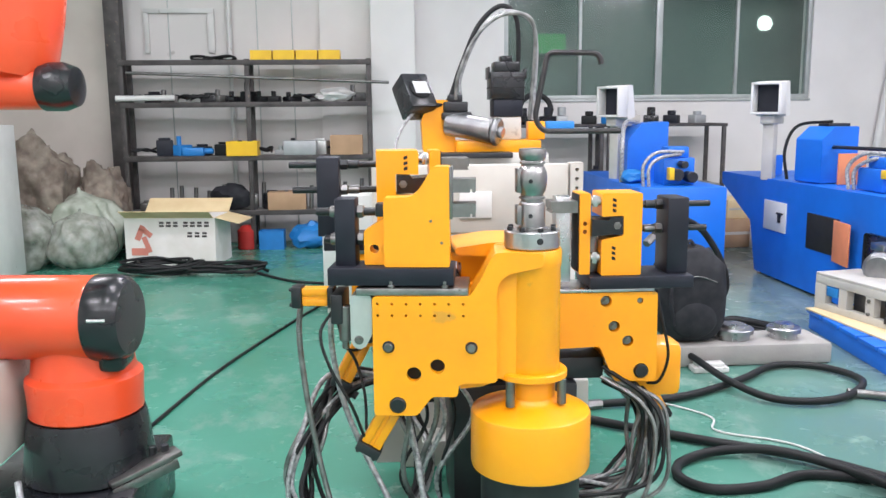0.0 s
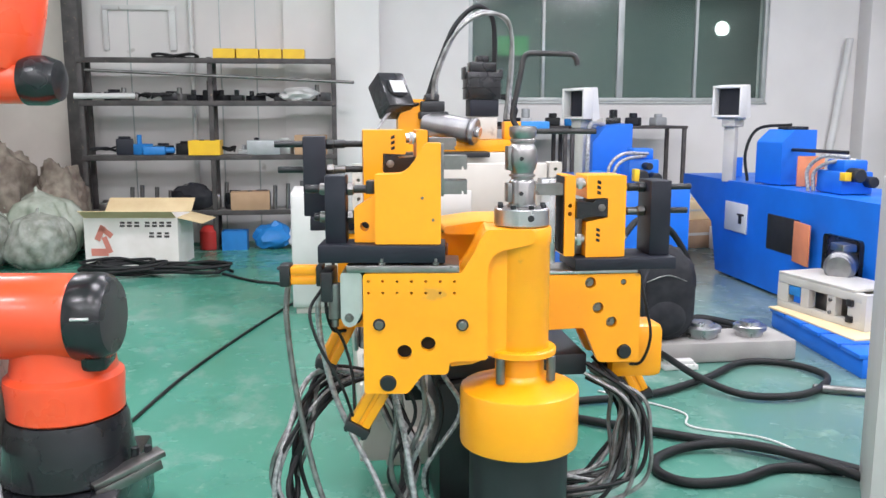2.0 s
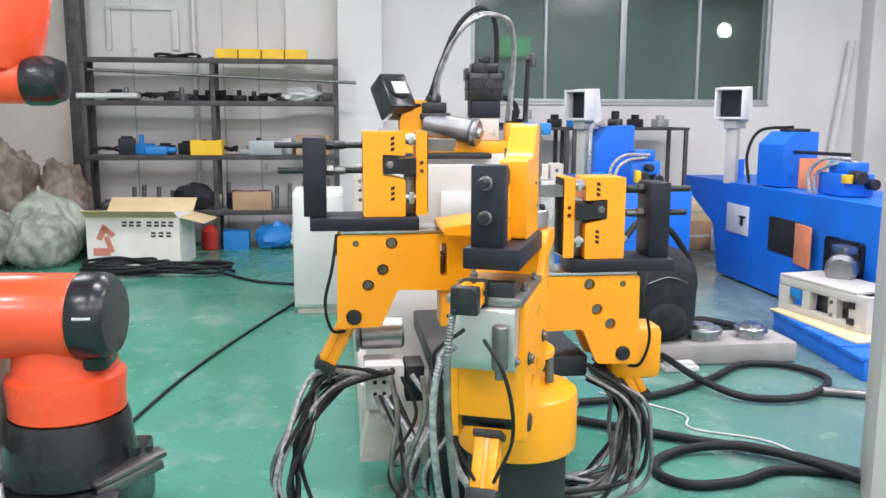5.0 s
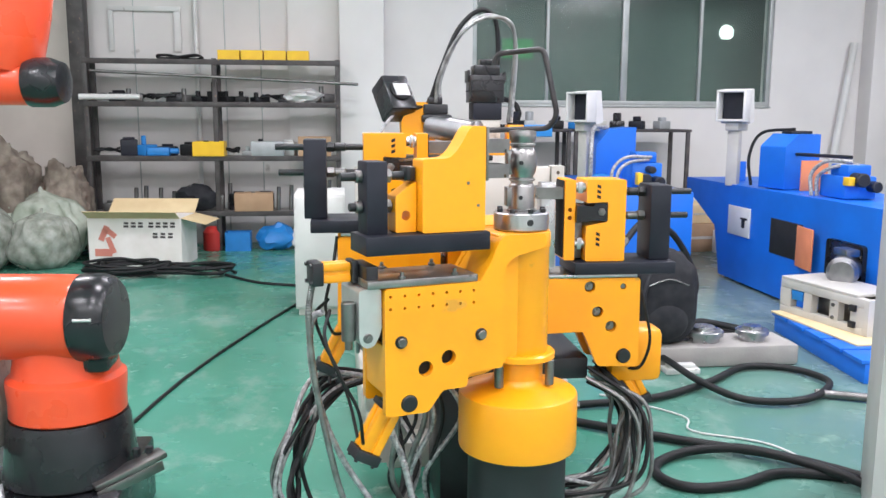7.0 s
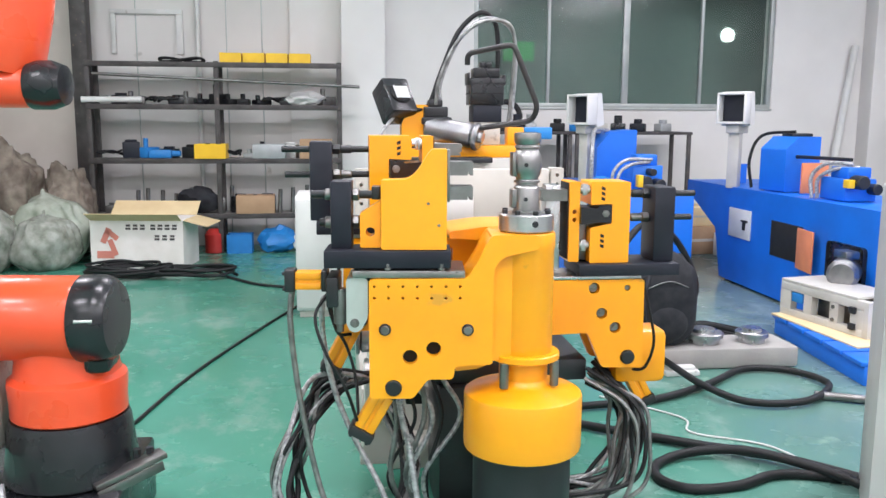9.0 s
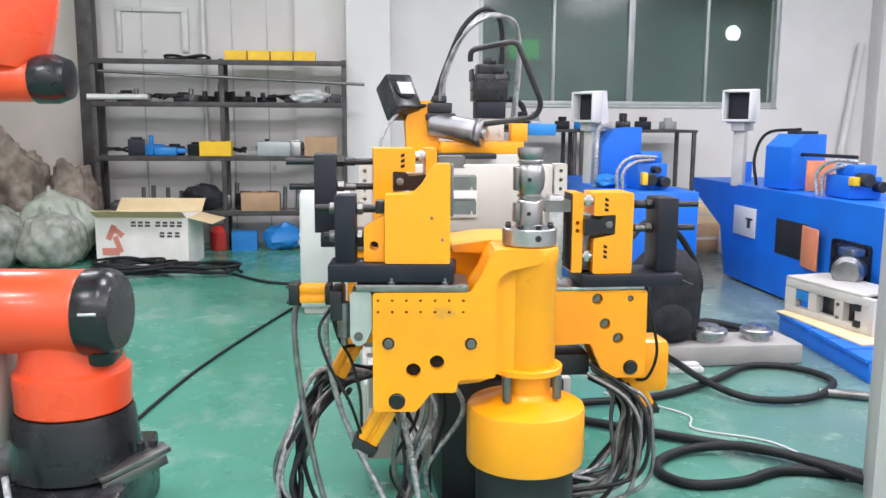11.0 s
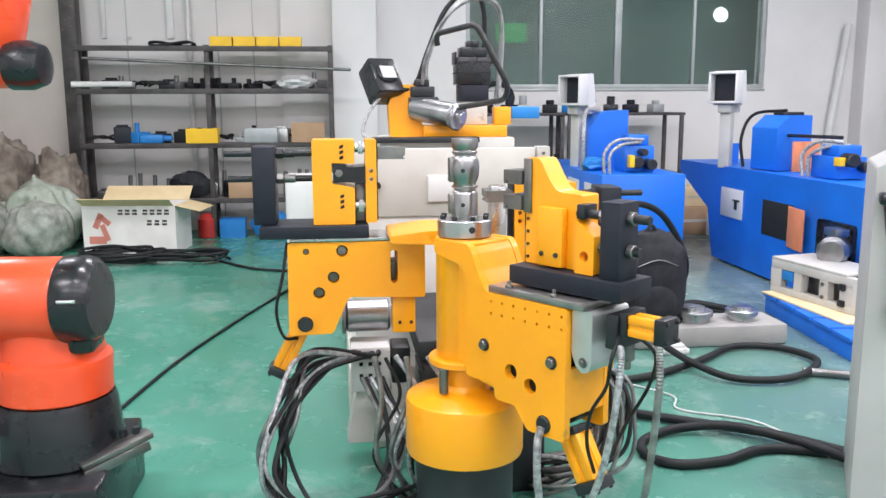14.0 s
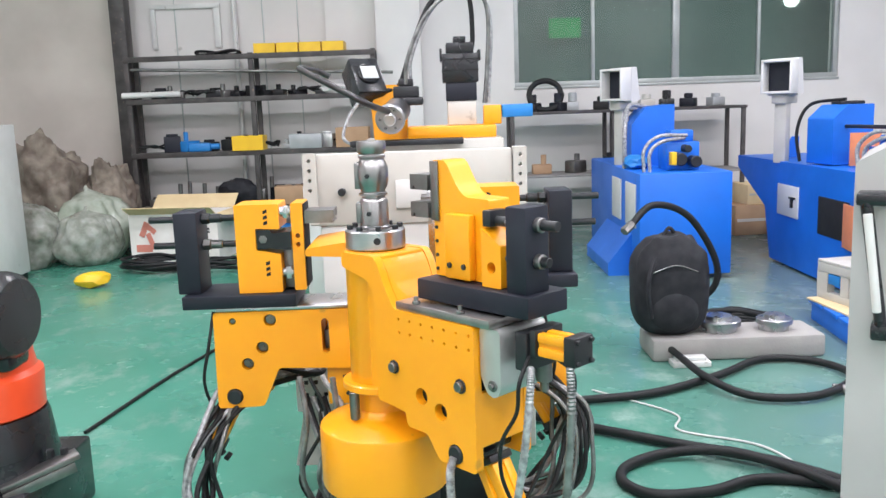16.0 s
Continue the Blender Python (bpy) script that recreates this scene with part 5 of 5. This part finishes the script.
for o in [o for o in scene.objects if o.name.startswith("floor_hose")]:
    co = [v.co.copy() for v in o.data.vertices]
    c0, c1 = sum(co[:12], Vector()) / 12, sum(co[12:24], Vector()) / 12
    d = (c0 - c1).normalized()
    part("end_fitting", rod(c0 - d * 0.03, c0 + d * 0.05, 0.025, 6), DSTEEL, o, "steel hose fitting")

# ---- concrete block, discs, backpack ----
thing("concrete_block", "long grey concrete block on the floor", "block", pose(1.85, 1.36, 0), bm=box(0, 0, 0, 0.93, 0.32, 0.125, 0.022), material=CONCRETE)
thing("white_plate", "white plastic bracket on the floor", "bracket", pose(1.93, 1.25, 0), bm=joined(box(0, 0, 0, 0.2, 0.1, 0.03, 0.006), box(0.02, 0.02, 0.03, 0.18, 0.08, 0.05, 0.004)), material=WHITE)
for x, y, r in ((2.25, 1.52, 0.12), (2.55, 1.50, 0.095)):
    thing("steel_disc", "bright turned steel disc on the concrete block", "disc", pose(x, y, 0.125), "steel discs",
          lathe([(r * 0.8, 0), (r * 0.8, 0.03), (r, 0.035), (r, 0.06), (r * 0.95, 0.065), (r * 0.6, 0.066), (r * 0.58, 0.085), (r * 0.2, 0.086)], 40), STEEL)
pack = thing("backpack", "black fabric backpack standing on the concrete block", "backpack", pose(1.97, 1.50, 0.125))
pb = bmesh.new()
bmesh.ops.create_icosphere(pb, subdivisions=4, radius=1)
for v in pb.verts:
    c = v.co
    f = 1 - 0.25 * max(0, c.z) ** 2
    s = lambda t, e: math.copysign(abs(t) ** e, t)
    v.co = Vector((0.205 * f * s(c.x, 0.6), 0.13 * f * s(c.y, 0.6), 0.275 + 0.275 * s(c.z, 0.6))) * (1 + 0.05 * noise.noise(c * 3))
part("body", pb, FABRIC, pack)
pk = bmesh.new()
bmesh.ops.create_icosphere(pk, subdivisions=3, radius=1)
for v in pk.verts:
    v.co = Vector((0.14 * v.co.x, 0.05 * v.co.y - 0.10, 0.15 + 0.12 * v.co.z))
part("pocket", pk, FABRIC, pack)
part("strap", hose([(-0.1, -0.10, 0.44), (-0.15, -0.15, 0.30), (-0.13, -0.14, 0.12)], 0.013, 8), FABRIC, pack)
part("zip", hose([(-0.12, -0.125, 0.36), (0.0, -0.14, 0.40), (0.12, -0.125, 0.36)], 0.004, 6), DSTEEL, pack)
part("handle", hose([(-0.04, 0, 0.53), (0, 0, 0.58), (0.04, 0, 0.53)], 0.01, 8), FABRIC, pack)

# ---- pallet with casting ----
pallet = thing("pallet", "blue plastic pallet on the floor", "pallet", pose(2.92, 0.98, 0, 0, 0, -5))
for k in range(5):
    part("slat", box(0, 0.24 * k, 0.11, 1.2, 0.24 * k + 0.21, 0.135, 0.004), BLUE, pallet)
for k in range(3):
    part("runner", box(0.02 + 0.52 * k, 0.0, 0.0, 0.14 + 0.52 * k, 1.17, 0.109, 0.004), BLUE, pallet)
thing("plywood_sheet", "pale plywood sheet lying on the pallet", "board", pose(3.06, 1.24, 0.1355, 0, 0, 4), bm=box(0, 0, 0, 0.98, 0.88, 0.012, 0.002), material=KRAFT)
cast = thing("steel_casting", "beige machined steel frame lying on the pallet", "machine part", pose(3.20, 1.42, 0.148, 0, 0, 11))
part("long_plate", joined(box(0, 0, 0, 0.05, 0.72, 0.045, 0.003), box(0, 0, 0.165, 0.05, 0.72, 0.22, 0.003), box(0, 0, 0.046, 0.05, 0.10, 0.164, 0), box(0, 0.20, 0.046, 0.05, 0.27, 0.164, 0), box(0, 0.43, 0.046, 0.05, 0.50, 0.164, 0), box(0, 0.62, 0.046, 0.05, 0.72, 0.164, 0)), OFFWHITE, cast)
part("long_plate", box(0.29, 0, 0, 0.34, 0.72, 0.22, 0.004), OFFWHITE, cast)
part("top_plate", box(0.0, 0.05, 0.2205, 0.34, 0.72, 0.238, 0.004), OFFWHITE, cast)
part("label", box(-0.003, 0.51, 0.10, 0.0495, 0.61, 0.16, 0.002), TOOLBLUE, cast, "blue label")
part("core", box(0.08, 0.24, 0.0, 0.26, 0.46, 0.15, 0.006), DSTEEL, cast)
for k in range(2):
    part("block", box(-0.022, 0.05, 0.035 + 0.10 * k, -0.001, 0.095, 0.075 + 0.10 * k, 0.003), BLACK, cast)
    part("bolt", rod((-0.012, 0.24, 0.06 + 0.08 * k), (0.001, 0.24, 0.06 + 0.08 * k), 0.012, 10), DSTEEL, cast)
part("end_plate", plate([(0.0, 0.0), (0.34, 0.0), (0.34, 0.22), (0.0, 0.22)], -0.04, -0.001, [(0.06, 0.06, 0.014), (0.06, 0.16, 0.014), (0.28, 0.06, 0.014), (0.28, 0.16, 0.014), (0.17, 0.115, 0.045)], 0.006), OFFWHITE, cast)
part("hub", rod((0.17, -0.052, 0.115), (0.17, -0.002, 0.115), 0.034, 20), DSTEEL, cast)
cast2 = copy_thing(cast, pose(3.64, 1.46, 0.148, 0, 0, 4))
thing("steel_bar", "dark steel bar lying on the floor by the pallet", "steel bar", bm=rod((2.55, 0.80, 0.025), (2.95, 0.62, 0.025), 0.022, 14), material=DSTEEL)
thing("red_sign", "small red sign on the wall", "sign", bm=box(6.62, 6.46, 1.93, 6.9, 6.498, 2.05, 0.004), material=RED)


# ---- movement ----
HEADX = [(0, 0.675), (0.5, 0.682), (1.0, 0.688), (1.5, 0.690), (2.0, 0.674), (2.5, 0.670), (3.5, 0.669), (6.5, 0.667), (8.0, 0.667), (8.5, 0.672), (9.0, 0.688), (11.5, 0.690),
         (12.0, 0.672), (12.5, 0.651), (13.0, 0.620), (13.5, 0.580), (14.0, 0.555), (14.5, 0.551), (16.0, 0.551)]
HEADZ = [(0, -0.060), (0.5, -0.043), (1.0, -0.022), (1.5, 0), (9.0, 0), (11.5, -0.078), (12.0, -0.086), (16.0, -0.086)]
RIGHTZ = [(0, -0.056), (0.5, -0.040), (1.0, -0.020), (1.5, 0), (9.0, 0), (11.5, -0.073), (12.0, -0.082), (16.0, -0.082)]
LEFTZ = [(0, 0.025), (0.5, 0.042), (1.0, 0.063), (1.5, 0.085), (9.0, 0.085), (11.5, 0.008), (12.0, 0), (14.2, 0), (14.5, -0.02), (15.0, -0.10), (15.5, -0.18), (16.0, -0.184)]
SWING = [(0, 0), (2.0, 0), (2.5, 4), (3.0, 12), (3.5, 17), (4.0, 49), (4.2, 56), (4.8, 76), (5.6, 56), (6.3, 12), (6.5, 15), (7.0, 24), (7.5, 29), (8.0, 22), (8.5, 9), (9.0, 2), (11.5, 2),
         (12.0, 28), (12.5, 52), (13.0, 82), (13.5, 111), (14.0, 134), (14.5, 140), (16.0, 140)]
CLAMP = [(0, 0), (2.0, 0), (2.5, 0.92), (3.0, 1.04), (3.5, 1), (7.2, 1), (7.8, 0.6), (8.4, 0.1), (8.8, 0), (16.0, 0)]
YAW = [(0, -28), (12.5, -28), (13.5, -34), (14.0, -42), (14.5, -52), (15.0, -66), (15.5, -80), (16.0, -96)]
TUBE = [(0, 1.42, 0.85, 1.345, 173), (3.5, 1.42, 0.85, 1.345, 173), (4.2, 1.40, 0.85, 1.345, 168), (4.8, 1.15, 0.75, 1.35, 110), (5.4, 0.95, 0.85, 1.36, 45), (5.9, 0.78, 1.0, 1.38, -10), (6.3, 0.74, 1.0, 1.36, -28),
        (8.0, 0.74, 1.0, 1.36, -28), (9.0, 0.67, 1.04, 1.365, -28), (12.5, 0.67, 1.04, 1.365, -28), (13.5, 0.66, 1.03, 1.365, -34), (14.0, 0.64, 1.01, 1.365, -42), (14.5, 0.625, 1.0, 1.365, -52), (15.0, 0.60, 0.98, 1.365, -66),
        (15.5, 0.58, 0.97, 1.365, -80), (16.0, 0.55, 0.97, 1.365, -100)]
TILT = [(0, 0), (5.9, 0), (6.3, 6), (8.0, 6), (9.0, 20), (14.5, 20), (16.0, 12)]


ROLL = [(0, 0), (8.0, 0), (9.0, 14), (13.5, 18), (14.5, 28), (15.0, 36), (15.5, 46), (16.0, 62)]


def at(rows, t):
    for (a, u), (b, v) in zip(rows, rows[1:]):
        if a <= t <= b:
            return u + (v - u) * (t - a) / (b - a)
    return rows[-1][1]


def motions():
    steps = sorted({t for rows in (HEADX, HEADZ, RIGHTZ, LEFTZ) for t, _ in rows})
    walk(head, [(t, pose(at(HEADX, t), HY, at(HEADZ, t))) for t in steps])
    walk(right_arm, [(t, pose(RIGHT0[0] + at(HEADX, t) - HX, RIGHT0[1], RIGHT0[2] + at(RIGHTZ, t))) for t in steps])
    walk(left_arm, [(t, pose(LEFT0[0] + at(HEADX, t) - HX, LEFT0[1], LEFT0[2] + at(LEFTZ, t))) for t in steps])
    walk(arm, [(t, pose(0, 0, 0, 0, 0, 172.7 + a)) for t, a in SWING])
    walk(clamp, [(t, pose(-0.085 * k, 0, 0.062 * k)) for t, k in CLAMP])
    cp = Vector((0.56, 1.10, 1.385))
    walk(chuck, [(t, pose(*cp, 0, 9, at(YAW, t))) for t, _ in YAW])
    walk(tube, [(t, pose(x, y, z, at(ROLL, t), -at(TILT, t) * 0.4, a)) for t, x, y, z, a in TUBE])


motions()
